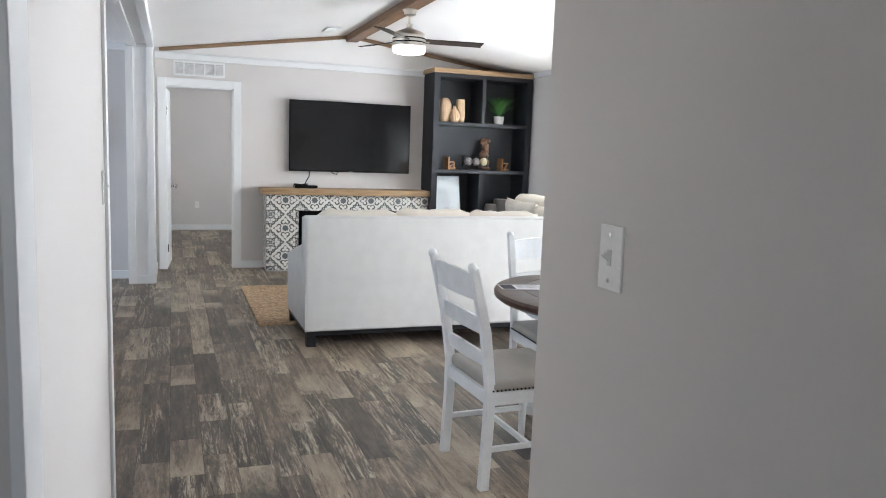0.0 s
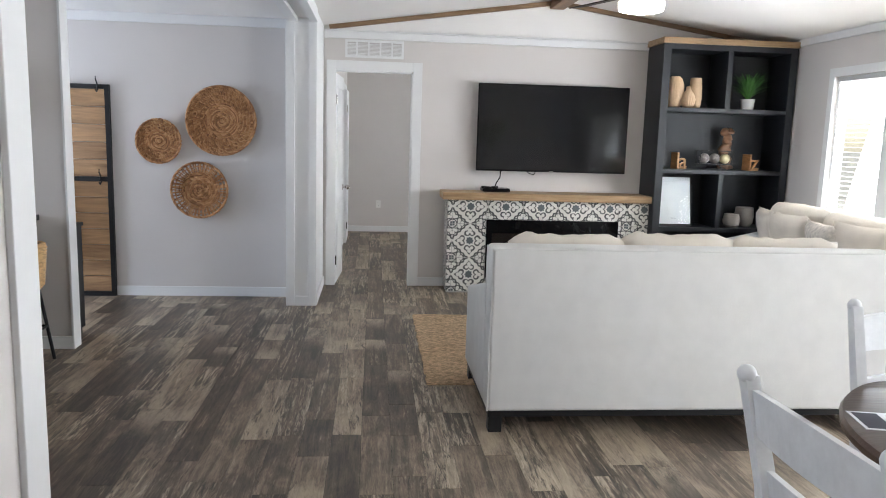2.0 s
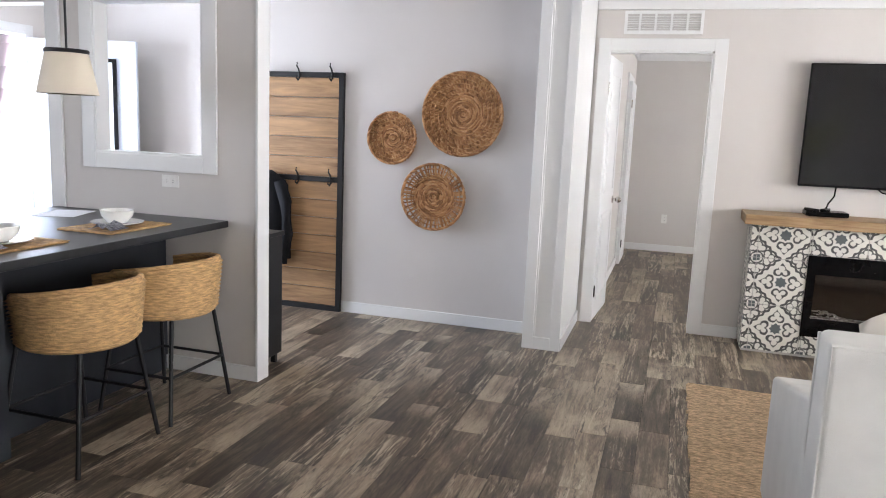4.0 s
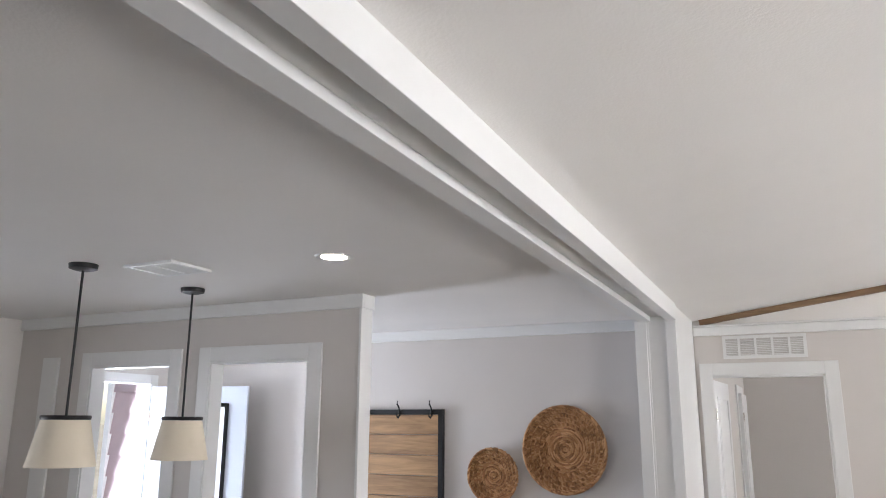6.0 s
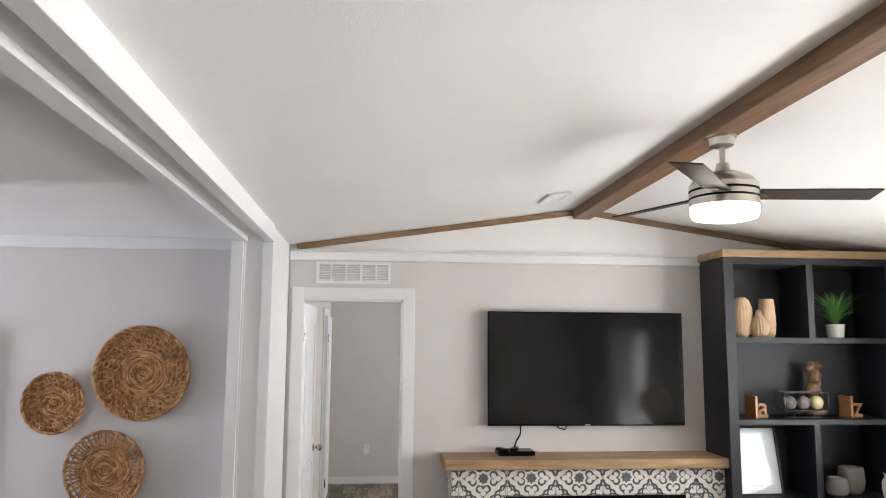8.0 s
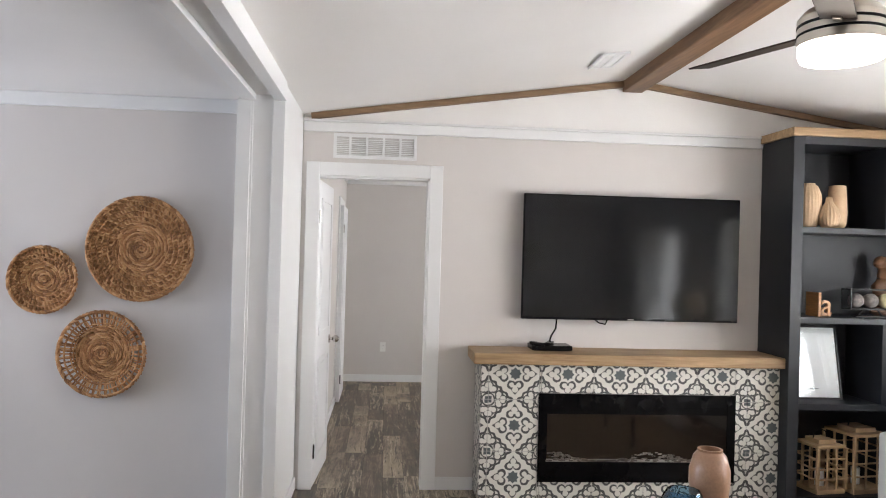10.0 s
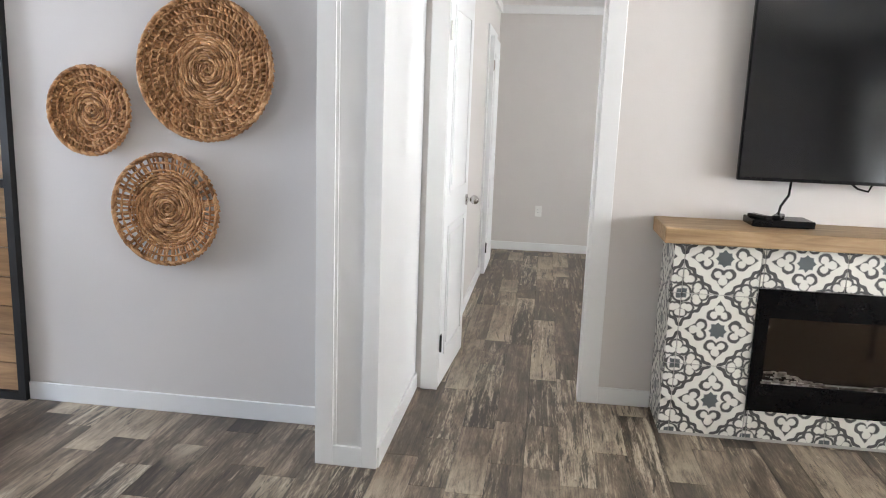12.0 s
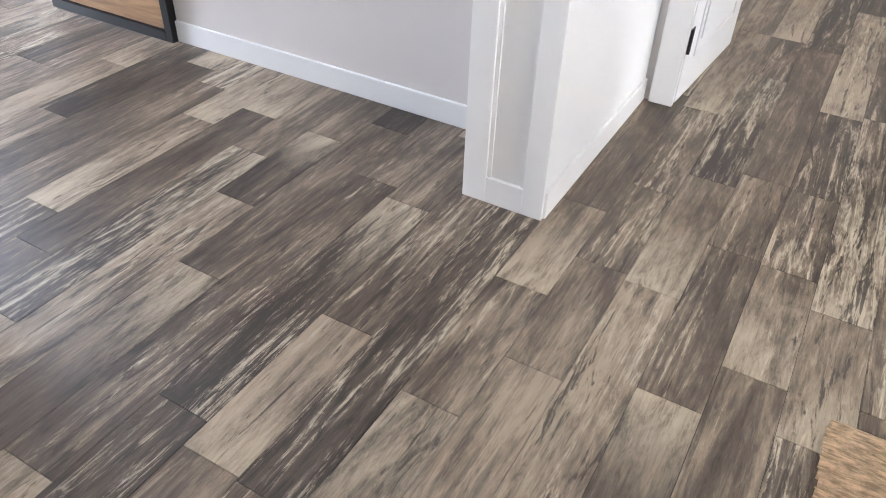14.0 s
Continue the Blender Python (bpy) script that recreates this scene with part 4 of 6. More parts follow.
SHELVES = (0.655, 1.22, 1.81)
for z in SHELVES:
    part("shelf_board", boxes((0.075, SW - 0.075, 0.004, SD - 0.012, z, z + 0.04, 0.002)), CHARCOAL, shelf)
for z0, z1 in ((SHELVES[2] + 0.04, SH - 0.05), (SHELVES[0] + 0.04, SHELVES[1])):
    part("divider", boxes((SW / 2 - 0.025, SW / 2 + 0.025, 0.006, SD - 0.012, z0, z1, 0.002)), CHARCOAL, shelf)
part("top_board", boxes((-0.02, SW, -0.03, SD, SH, SH + 0.055, 0.004)), OAK, shelf, "honey-coloured oak top board")


def vase(name, x, y, z, prof, material, label, category="vase", flute=0.0, count=18, group="", n=36):
    v = thing(name, pose(x, y, z), label, category, group)
    bm = bmesh.new()
    lathe(bm, prof, n if not flute else 72, flute, count)
    part("body", bm, material, v, smooth=True if flute else "auto")
    return v


zt = SHELVES[2] + 0.04
G = "wooden vases on the top shelf"
vase("vase", 3.25, 9.00, zt, ((0.05, 0), (0.075, 0.03), (0.092, 0.13), (0.088, 0.22), (0.065, 0.28), (0.045, 0.295), (0.047, 0.30), (0.038, 0.298), (0.03, 0.25)), CLAYTAN, "tall tan fluted wooden vase", flute=0.07, count=24, group=G)
vase("vase", 3.36, 8.93, zt, ((0.04, 0), (0.062, 0.03), (0.072, 0.08), (0.055, 0.13), (0.025, 0.17), (0.02, 0.205), (0.014, 0.2)), CLAYTAN, "small tan fluted bottle vase", flute=0.1, count=18, group=G)
vase("vase", 3.46, 9.00, zt, ((0.045, 0), (0.058, 0.03), (0.064, 0.10), (0.058, 0.22), (0.052, 0.29), (0.045, 0.292), (0.04, 0.25)), CLAYTAN, "tall plain tan wooden vase", group=G)

plant = thing("potted_plant", pose(4.0, 9.0, zt), "green grassy plant in a white pot", "plant")
bm = bmesh.new()
lathe(bm, ((0.05, 0), (0.06, 0.01), (0.068, 0.10), (0.072, 0.105), (0.062, 0.105), (0.058, 0.09), (0.0, 0.088)))
part("pot", bm, PORCELAIN, plant, "white ceramic pot", "auto")
bm = bmesh.new()
rnd = random.Random(3)
for i in range(260):
    a, sp, h = rnd.uniform(0, 6.283), rnd.uniform(0.05, 0.31), rnd.uniform(0.16, 0.42)
    w = rnd.uniform(0.006, 0.011)
    prev = None
    for k in range(5):
        f = k / 4
        c = Vector((math.cos(a) * sp * f ** 1.5 * 0.9, math.sin(a) * sp * f ** 1.5 * 0.7, 0.085 + h * (f - 0.35 * f * f)))
        sd_ = Vector((-math.sin(a), math.cos(a), 0)) * w * (1 - f * 0.85)
        cur = (bm.verts.new(c - sd_), bm.verts.new(c + sd_))
        if prev:
            bm.faces.new((prev[0], prev[1], cur[1], cur[0]))
        prev = cur
part("leaves", bm, LEAF, plant)

zm = SHELVES[1] + 0.04


def letter_block(x, body, label):
    b = thing("letter_block", pose(x, 8.92, zm, 0, 0, 6), label, "bookend", "carved letter blocks")
    part("block", boxes((-0.045, 0.075, 0.03, 0.13, 0, 0.012, 0.002), (-0.045, -0.025, 0.0, 0.13, 0, 0.16, 0.002)), LETTERWOOD, b)
    cu = bpy.data.curves.new("letter", "FONT")
    cu.body, cu.size, cu.extrude, cu.align_x = body, 0.21, 0.012, "CENTER"
    tmp = new("letter", cu)
    me = bpy.data.meshes.new_from_object(tmp)
    bpy.data.objects.remove(tmp)
    me.materials.clear()
    me.materials.append(LETTERWOOD)
    o = new("letter", me)
    o.parent = b
    o.matrix_basis = pose(0.03, 0.03, 0.012, 90, 0, 0)


letter_block(3.34, "a", "brown wooden bookend with the letter a")
letter_block(4.08, "z", "brown wooden bookend with the letter z")
tray = thing("ball_stand", pose(3.70, 8.93, zm), "dark metal stand holding three decorative balls", "decoration")
bm = bmesh.new()
for z in (0.055, 0.185):
    for y in (0.0, 0.10):
        beam(bm, (-0.17, y, z), (0.17, y, z), 0.008)
    for x in (-0.17, 0.17):
        beam(bm, (x, 0, z), (x, 0.10, z), 0.008)
for x in (-0.17, 0.17):
    for y in (0.0, 0.10):
        beam(bm, (x, y, 0.055), (x, y, 0.185), 0.008)
box(bm, -0.17, 0.17, 0.0, 0.10, 0.055, 0.06)
rod(bm, (-0.05, 0.05, 0.055), (-0.09, 0.05, 0.0), 0.006)
rod(bm, (0.05, 0.05, 0.055), (0.09, 0.05, 0.0), 0.006)
box(bm, -0.12, 0.12, 0.02, 0.08, 0, 0.01)
part("frame", bm, BLACK, tray)
for x, mt, lb in ((-0.105, BALLGREY, "mottled grey ball"), (0.0, BALLGREY, "mottled grey ball"), (0.105, BALLCREAM, "cream ball")):
    bm = bmesh.new()
    bmesh.ops.create_uvsphere(bm, u_segments=20, v_segments=14, radius=0.05, matrix=Matrix.Translation((x, 0.05, 0.11)))
    part("ball", bm, mt, tray, lb, True)
# carved upright piece of driftwood
bm = bmesh.new()
for x, z, r, tall in ((0.0, 0.03, 0.085, 0.45), (0.015, 0.10, 0.052, 1.3), (-0.012, 0.19, 0.060, 1.2), (0.028, 0.25, 0.040, 1.0), (0.010, 0.30, 0.046, 1.3), (-0.018, 0.37, 0.050, 0.9), (0.035, 0.385, 0.034, 1.0)):
    bmesh.ops.create_icosphere(bm, subdivisions=3, radius=r, matrix=Matrix.Translation((x, 0, z)) @ Matrix.Diagonal((1, 0.6, tall, 1)))
for v in bm.verts:
    v.co += Vector((noise.noise(v.co * 24), 0.6 * noise.noise(v.co * 21 + Vector((5, 0, 0))), 0.4 * noise.noise(v.co * 17))) * 0.02
    v.co.z = max(0.0, v.co.z)
single("driftwood_carving", bm, RUSTWOOD, "reddish brown carved driftwood figure on the shelf", "carving", pose(3.86, 9.09, zm), True)

zp = SHELVES[0] + 0.04
pic = thing("picture_frame", pose(3.15, 9.00, zp, -12, 0, 0), "thin dark frame with white artwork leaning on the shelf", "picture")
part("frame", boxes((0, 0.014, -0.012, 0.012, 0, 0.50), (0.366, 0.38, -0.012, 0.012, 0, 0.50), (0.014, 0.366, -0.012, 0.012, 0, 0.014), (0.014, 0.366, -0.012, 0.012, 0.486, 0.50)), BLACK, pic)
part("artwork", boxes((0.014, 0.366, 0.0, 0.008, 0.014, 0.486)), PAPER, pic, "white sheet with a short caption bar")
part("caption", boxes((0.16, 0.22, -0.0015, -0.0005, 0.07, 0.074)), INK, pic)
p = part("glazing", boxes((0.014, 0.366, -0.006, -0.004, 0.014, 0.486)), CLEAR, pic)
p.visible_shadow = False
vase("pot", 3.92, 8.96, zp, ((0.05, 0), (0.075, 0.02), (0.085, 0.07), (0.07, 0.13), (0.055, 0.135), (0.05, 0.10)), CLAYGREY, "small rounded grey-beige pot", "pot", group="grey pots")
vase("pot", 4.10, 9.06, zp, ((0.06, 0), (0.085, 0.03), (0.095, 0.10), (0.085, 0.19), (0.07, 0.195), (0.06, 0.15)), CLAYGREY, "larger rounded grey pot", "pot", group="grey pots")


def lantern(x, y, s):
    q = thing("lantern", pose(x, y, 0.09, 0, 0, 10), "pale wooden lattice lantern on the bottom shelf", "lantern", "lanterns on the bottom shelf")
    w, h = 0.11 * s, 0.30 * s
    part("base", boxes((-w, w, -w, w, 0, 0.03, 0.003)), LANTERN, q)
    part("lid", boxes((-w, w, -w, w, h, h + 0.02, 0.003), (-w * 0.6, w * 0.6, -w * 0.6, w * 0.6, h + 0.02, h + 0.05, 0.003)), LANTERN, q)
    for sx in (-1, 1):
        for sy in (-1, 1):
            part("post", boxes((sx * w - 0.009, sx * w + 0.009, sy * w - 0.009, sy * w + 0.009, 0.03, h)), LANTERN, q)
    bm = bmesh.new()
    for k in (1, 2, 3):
        z = 0.03 + (h - 0.03) * k / 4
        for sy in (-1, 1):
            box(bm, -w, w, sy * w - 0.004, sy * w + 0.004, z - 0.005, z + 0.005)
            box(bm, sy * w - 0.004, sy * w + 0.004, -w, w, z - 0.005, z + 0.005)
    for k in (-0.33, 0.33):
        for sy in (-1, 1):
            box(bm, k * w - 0.005, k * w + 0.005, sy * w - 0.0035, sy * w + 0.0035, 0.03, h)
            box(bm, sy * w - 0.0035, sy * w + 0.0035, k * w - 0.005, k * w + 0.005, 0.03, h)
    part("lattice", bm, LANTERN, q)
    bm = bmesh.new()
    tube(bm, [(-w * 0.5, 0, h + 0.05), (-w * 0.4, 0, h + 0.09), (0, 0, h + 0.11), (w * 0.4, 0, h + 0.09), (w * 0.5, 0, h + 0.05)], 0.004)
    part("handle", bm, BLACK, q)
    bm = bmesh.new()
    lathe(bm, ((0.03, 0.03), (0.03, 0.14), (0.0, 0.142)), 14)
    part("candle", bm, PORCELAIN, q, "white candle")


lantern(3.38, 9.0, 1.0)
lantern(3.66, 9.04, 1.25)

# ---- ceiling fan ----
fan = thing("ceiling_fan", pose(2.1, 6.84, 2.765), "brushed nickel ceiling fan with dark blades and a lit lamp", "ceiling fan")
bm = bmesh.new()
lathe(bm, ((0.035, -0.055), (0.055, -0.045), (0.06, -0.012), (0.068, -0.01), (0.068, 0)))
part("canopy", bm, NICKEL, fan, smooth="auto")
bm = bmesh.new()
rod(bm, (0, 0, -0.15), (0, 0, -0.05), 0.013, n=14)
part("downrod", bm, NICKEL, fan, smooth="auto")
bm = bmesh.new()
lathe(bm, ((0.155, -0.335), (0.155, -0.27), (0.152, -0.268), (0.152, -0.262), (0.155, -0.26), (0.155, -0.235), (0.13, -0.205), (0.075, -0.18), (0.035, -0.165), (0.028, -0.13), (0.0, -0.128)), 40)
part("motor_housing", bm, NICKEL, fan, smooth="auto")
bm = bmesh.new()
lathe(bm, ((0.156, -0.268), (0.157, -0.262), (0.156, -0.258)), 40)
part("band", bm, BLACKPLASTIC, fan)
bm = bmesh.new()
lathe(bm, ((0.156, -0.302), (0.158, -0.297), (0.156, -0.292)), 40)
part("band", bm, BLACKPLASTIC, fan)
bm = bmesh.new()
lathe(bm, ((0.0, -0.402), (0.09, -0.400), (0.143, -0.388), (0.150, -0.37), (0.152, -0.335)), 40)
part("lamp_bowl", bm, FANLIGHT, fan, "glowing frosted lamp bowl", True)
BLADE = mat("dark_blade", (0.035, 0.024, 0.018), 0.5, var=0.2, scale=4, bump=0.02, spec=0.2)
for a in (353, 113, 233):
    bm = boxes((0.15, 0.70, -0.062, 0.062, -0.004, 0.004, 0.003))
    for v in bm.verts:
        if v.co.x > 0.4:
            v.co.y *= 1.08
    b = part("blade", bm, BLADE, fan, "dark glossy fan blade")
    b.matrix_basis = pose(0, 0, -0.275, 0, 0, a) @ pose(0, 0, 0, -10, 0, 0)
    bm = boxes((0.14, 0.19, -0.015, 0.015, -0.012, -0.004, 0.002))
    k = part("blade_arm", bm, NICKEL, fan)
    k.matrix_basis = pose(0, 0, -0.275, 0, 0, a) @ pose(0, 0, 0, -10, 0, 0)

# ---- sofas ----


def sofa(name, m, w, label, pillows):
    """Track-arm sofa; its back along local y=0, seat towards +y, x from 0 to w."""
    s = thing(name, m, label, "sofa")
    d, arm, bt = 0.92, 0.16, 0.17
    bm = bmesh.new()
    box(bm, 0, w, 0, bt, 0.115, 0.975, 0.022, 3)
    part("back", bm, LINEN, s, smooth="auto")
    for x in (0, w - arm):
        bm = bmesh.new()
        box(bm, x, x + arm, bt - 0.01, d, 0.115, 0.60, 0.02, 3)
        for v in bm.verts:
            if v.co.z > 0.4:
                f = max(0.0, 1 - (v.co.y - bt) / 0.5)
                v.co.z += 0.17 * f * f
        part("arm", bm, LINEN, s, smooth="auto")
    part("base", boxes((arm, w - arm, bt, d - 0.02, 0.115, 0.30)), LINEN, s)
    part("skirt_board", boxes((0.012, w - 0.012, 0.012, d - 0.03, 0.085, 0.115)), BLACK, s, "black base rail")
    for x in (0.015, w - 0.085):
        for y in (0.012, d - 0.09):
            part("foot", boxes((x, x + 0.07, y, y + 0.07, 0, 0.085, 0.003)), BLACK, s, "black wooden foot")
    k = 3 if w > 2 else 2
    cw = (w - 2 * arm) / k
    for i in range(k):
        bm = bmesh.new()
        box(bm, arm + cw * i + 0.004, arm + cw * (i + 1) - 0.004, bt + 0.1, d, 0.30, 0.46, 0.045, 4)
        part("seat_cushion", bm, CUSHION, s, smooth=True)
        bm = bmesh.new()
        pillow(bm, cw + 0.05, 0.61, 0.32, Matrix.Translation((arm + cw * (i + 0.5), bt + 0.12, 0.722 + 0.012 * (i % 2))) @ Euler((radians(80), 0, 0)).to_matrix().to_4x4(), 20, 0.17)
        part("back_cushion", bm, CUSHION, s, smooth=True)
    # welt along the seams
    bm = bmesh.new()
    tube(bm, [(0.004, 0.004, 0.12), (0.004, 0.004, 0.965), (w - 0.004, 0.004, 0.968), (w - 0.004, 0.004, 0.12)], 0.0055, 6)
    tube(bm, [(0.002, bt - 0.004, 0.60), (0.002, bt - 0.004, 0.962)], 0.0055, 6)
    part("welt", bm, LINEN, s, "corded seam")
    for j, (px, py, pz, size, tilt, turn, mt, lb) in enumerate(pillows):
        q = thing("throw_pillow", m @ pose(px, py, pz, tilt, 0, turn), lb, "pillow", "throw pillows")
        bm = bmesh.new()
        pillow(bm, size, size, 0.19, Matrix.Translation((0, 0, 0)), 12)
        part("cover", bm, mt, q, smooth=True)
    return s


sofa("sofa", pose(0.935, 5.45, 0), 2.17, "cream linen three-seat sofa on black feet", ((1.82, 0.45, 0.74, 0.50, 72, -28, PATTERNED, "cream throw pillow with a faint printed pattern"),))
sofa("loveseat", pose(4.36, 6.55, 0, 0, 0, 90), 1.95, "cream linen loveseat under the windows", (
    (0.35, 0.42, 0.72, 0.52, 74, 14, CUSHION, "plain cream throw pillow"), (0.72, 0.48, 0.71, 0.48, 68, -10, PATTERNED, "cream throw pillow with a faint pattern"),
    (1.25, 0.46, 0.72, 0.50, 70, 8, CUSHION, "plain cream throw pillow"), (1.6, 0.44, 0.72, 0.50, 72, -12, CUSHION, "plain cream throw pillow")))

# ---- jute rug: rows of braid ----
rug = thing("jute_rug", pose(0.69, 6.20, 0), "natural tan braided jute rug partly under the sofa", "rug")
RW, RL = 2.5, 1.77
part("backing", boxes((0, RW, 0, RL, 0, 0.006)), JUTE, rug)
rnd = random.Random(8)
k = 62
for i in range(k):
    bm = bmesh.new()
    y = (i + 0.5) * RL / k
    r = RL / k * 0.56
    prev = None
    e0, e1 = rnd.uniform(-0.012, 0.006), rnd.uniform(-0.006, 0.012)
    nx = 40
    for j in range(nx + 1):
        x = e0 + (RW + e1 - e0) * j / nx
        yy = y + rnd.uniform(-0.0015, 0.0015)
        h = rnd.uniform(0.85, 1.1)
        cur = [bm.verts.new((x, yy + r * math.cos(t), 0.003 + 0.9 * r * h * math.sin(t))) for t in (0.0, 0.8, 1.57, 2.34, 3.14)]
        if prev:
            for q in range(4):
                bm.faces.new((prev[q], prev[q + 1], cur[q + 1], cur[q]))
        prev = cur
    part("braid", bm, JUTE, rug, smooth=True)

# ---- coffee table with vases ----
ct = thing("coffee_table", pose(1.40, 6.75, 0), "glass coffee table with a dark metal frame on the rug", "coffee table")
CW, CL, CH = 1.15, 0.80, 0.45
bm = bmesh.new()
for y in (0, CL - 0.025):
    box(bm, 0.025, CW - 0.025, y, y + 0.025, CH - 0.03, CH - 0.001)
for x in (0, CW - 0.025):
    box(bm, x, x + 0.025, 0, CL, CH - 0.03, CH - 0.001)
part("frame", bm, BLACK, ct)
for x in (0, CW - 0.025):
    for y in (0, CL - 0.025):
        part("leg", boxes((x, x + 0.025, y, y + 0.025, 0.017, CH - 0.03)), BLACK, ct)
p = part("top", boxes((0.003, CW - 0.003, 0.003, CL - 0.003, CH, CH + 0.008, 0.002)), TABLEGLASS, ct, "clear greenish glass top")
p.visible_shadow = False
zc = CH + 0.0085
vase("vase", 1.695, 7.22, zc, ((0.045, 0), (0.06, 0.01), (0.105, 0.075), (0.112, 0.10), (0.095, 0.14), (0.068, 0.188), (0.062, 0.187), (0.088, 0.14), (0.104, 0.10), (0.097, 0.077), (0.054, 0.018), (0.0, 0.014)), BLUEGLASS, "blue faceted glass vase on the coffee table", n=12)
brown = vase("vase", 1.86, 7.34, zc, ((0.058, 0), (0.068, 0.01), (0.077, 0.09), (0.087, 0.18), (0.087, 0.24), (0.07, 0.30), (0.052, 0.32), (0.054, 0.33), (0.044, 0.33), (0.042, 0.305), (0.058, 0.27)), CLAYBROWN, "tall glazed brown pottery vase with a blue drip")

bm = bmesh.new()
bmesh.ops.create_uvsphere(bm, u_segments=12, v_segments=8, radius=0.03, matrix=Matrix.Translation((-0.012, -0.073, 0.11)) @ Matrix.Diagonal((0.8, 0.22, 1.5, 1)))
part("drip", bm, mat("blue_glaze", (0.05, 0.06, 0.14), 0.25, var=0.2, bump=0), brown, "dark blue glaze drip", True)

board = thing("chess_board", pose(2.20, 7.24, zc, 0, 0, -4), "wooden chess board with dark and pale squares on the coffee table", "chess board")
part("body", boxes((-0.195, 0.195, -0.195, 0.195, 0, 0.022, 0.003)), mat("board_edge", (0.16, 0.075, 0.035), 0.4, var=0.25, stretch=(1, 8, 1)), board, "brown wooden frame")
CELLDARK, CELLPALE = mat("walnut_square", (0.06, 0.032, 0.02), 0.35, var=0.3, stretch=(1, 8, 1)), mat("maple_square", (0.58, 0.42, 0.26), 0.35, var=0.12, stretch=(1, 8, 1))
cells = [finish("square", boxes((-0.0218, 0.0218, -0.0218, 0.0218, 0.0222, 0.0242)), q) for q in (CELLDARK, CELLPALE)]
for i in range(8):
    for j in range(8):
        o = new("square", cells[(i + j) % 2])
        o.parent = board
        o.matrix_basis = pose(-0.154 + 0.044 * i, -0.154 + 0.044 * j, 0)
EBONY = mat("ebony_piece", (0.012, 0.010, 0.009), 0.3, var=0.2)
PAWN = ((0.014, 0), (0.015, 0.004), (0.008, 0.012), (0.006, 0.026), (0.010, 0.029), (0.006, 0.031), (0.0095, 0.038), (0.007, 0.046), (0.0, 0.048))
OFFICER = ((0.017, 0), (0.018, 0.006), (0.010, 0.016), (0.008, 0.046), (0.014, 0.050), (0.009, 0.054), (0.013, 0.072), (0.010, 0.078), (0.004, 0.082), (0.0, 0.088))
for i, (prof, lb) in enumerate(((OFFICER, "tall black wooden chess piece on the board"), (PAWN, "small black wooden chess pawn on the board"))):
    for j in range(8):
        bm = bmesh.new()
        lathe(bm, prof, 14)
        single("chess_piece", bm, EBONY, lb, "chess piece", pose(2.20, 7.24, zc, 0, 0, -4) @ pose(-0.154 + 0.044 * i, -0.154 + 0.044 * j, 0.0243), "auto", "chess pieces")

# ---- end table and lamp ----
et = thing("end_table", pose(3.78, 6.08, 0), "small end table with glass top and dark metal legs", "end table")
bm = bmesh.new()
for s in (-0.26, 0.26):
    box(bm, -0.26, 0.26, s - 0.01, s + 0.01, 0.565, 0.59)
    box(bm, s - 0.01, s + 0.01, -0.25, 0.25, 0.565, 0.59)
part("frame", bm, BLACK, et)
for sx in (-0.25, 0.25):
    for sy in (-0.25, 0.25):
        part("leg", boxes((sx - 0.012, sx + 0.012, sy - 0.012, sy + 0.012, 0, 0.565)), BLACK, et)
part("top", boxes((-0.27, 0.27, -0.27, 0.27, 0.591, 0.60, 0.002)), mat("smoked_top", (0.10, 0.12, 0.12), 0.08, bump=0), et, "smoked glass top")
lamp = thing("table_lamp", pose(3.78, 6.08, 0.60), "table lamp with woven bottle base and beige shade", "lamp")
bm = bmesh.new()
lathe(bm, ((0.08, 0), (0.085, 0.012), (0.085, 0.02)), 28)
part("foot", bm, BLACK, lamp)
bm = bmesh.new()
prof = []
for k in range(46):
    f = k / 45
    r = 0.095 if f < 0.55 else 0.095 - 0.06 * ((f - 0.55) / 0.45) ** 1.3
    prof.append((r * (1 + 0.03 * (k % 2)), 0.02 + 0.36 * f))
lathe(bm, prof, 30, 0.03, 15)
part("body", bm, WICKERPALE, lamp, "woven tan bottle body", True)
bm = bmesh.new()
rod(bm, (0, 0, 0.38), (0, 0, 0.70), 0.008)
bmesh.ops.create_uvsphere(bm, u_segments=12, v_segments=8, radius=0.016, matrix=Matrix.Translation((0, 0, 0.715)))
part("stem", bm, BLACK, lamp)
bm = bmesh.new()
lathe(bm, ((0.185, 0.42), (0.155, 0.67), (0.152, 0.67), (0.182, 0.42), (0.185, 0.42)), 36)
part("shade", bm, SHADE, lamp, "beige cloth drum shade", "auto")

# ---- dining table, vase of flowers, papers ----
TX, TY = 2.28, 3.45
dt = thing("dining_table", pose(TX, TY, 0), "round dark wooden dining table with white pedestal base", "table")
bm = bmesh.new()
lathe(bm, ((0.0, 0.705), (0.60, 0.705), (0.645, 0.71), (0.665, 0.725), (0.668, 0.745), (0.66, 0.758), (0.645, 0.762), (0.512, 0.762), (0.510, 0.760), (0.506, 0.760), (0.504, 0.762), (0.0, 0.762)), 72)
part("tabletop", bm, DARKWOOD, dt, "dark brown round top", "auto")
bm = bmesh.new()
lathe(bm, ((0.0, 0.64), (0.5, 0.64), (0.5, 0.704), (0.0, 0.704)), 48)
part("apron", bm, CHAIRPAINT, dt, "white painted apron")
bm = bmesh.new()
lathe(bm, ((0.11, 0.10), (0.13, 0.16), (0.085, 0.26), (0.10, 0.40), (0.075, 0.52), (0.12, 0.64)), 28)
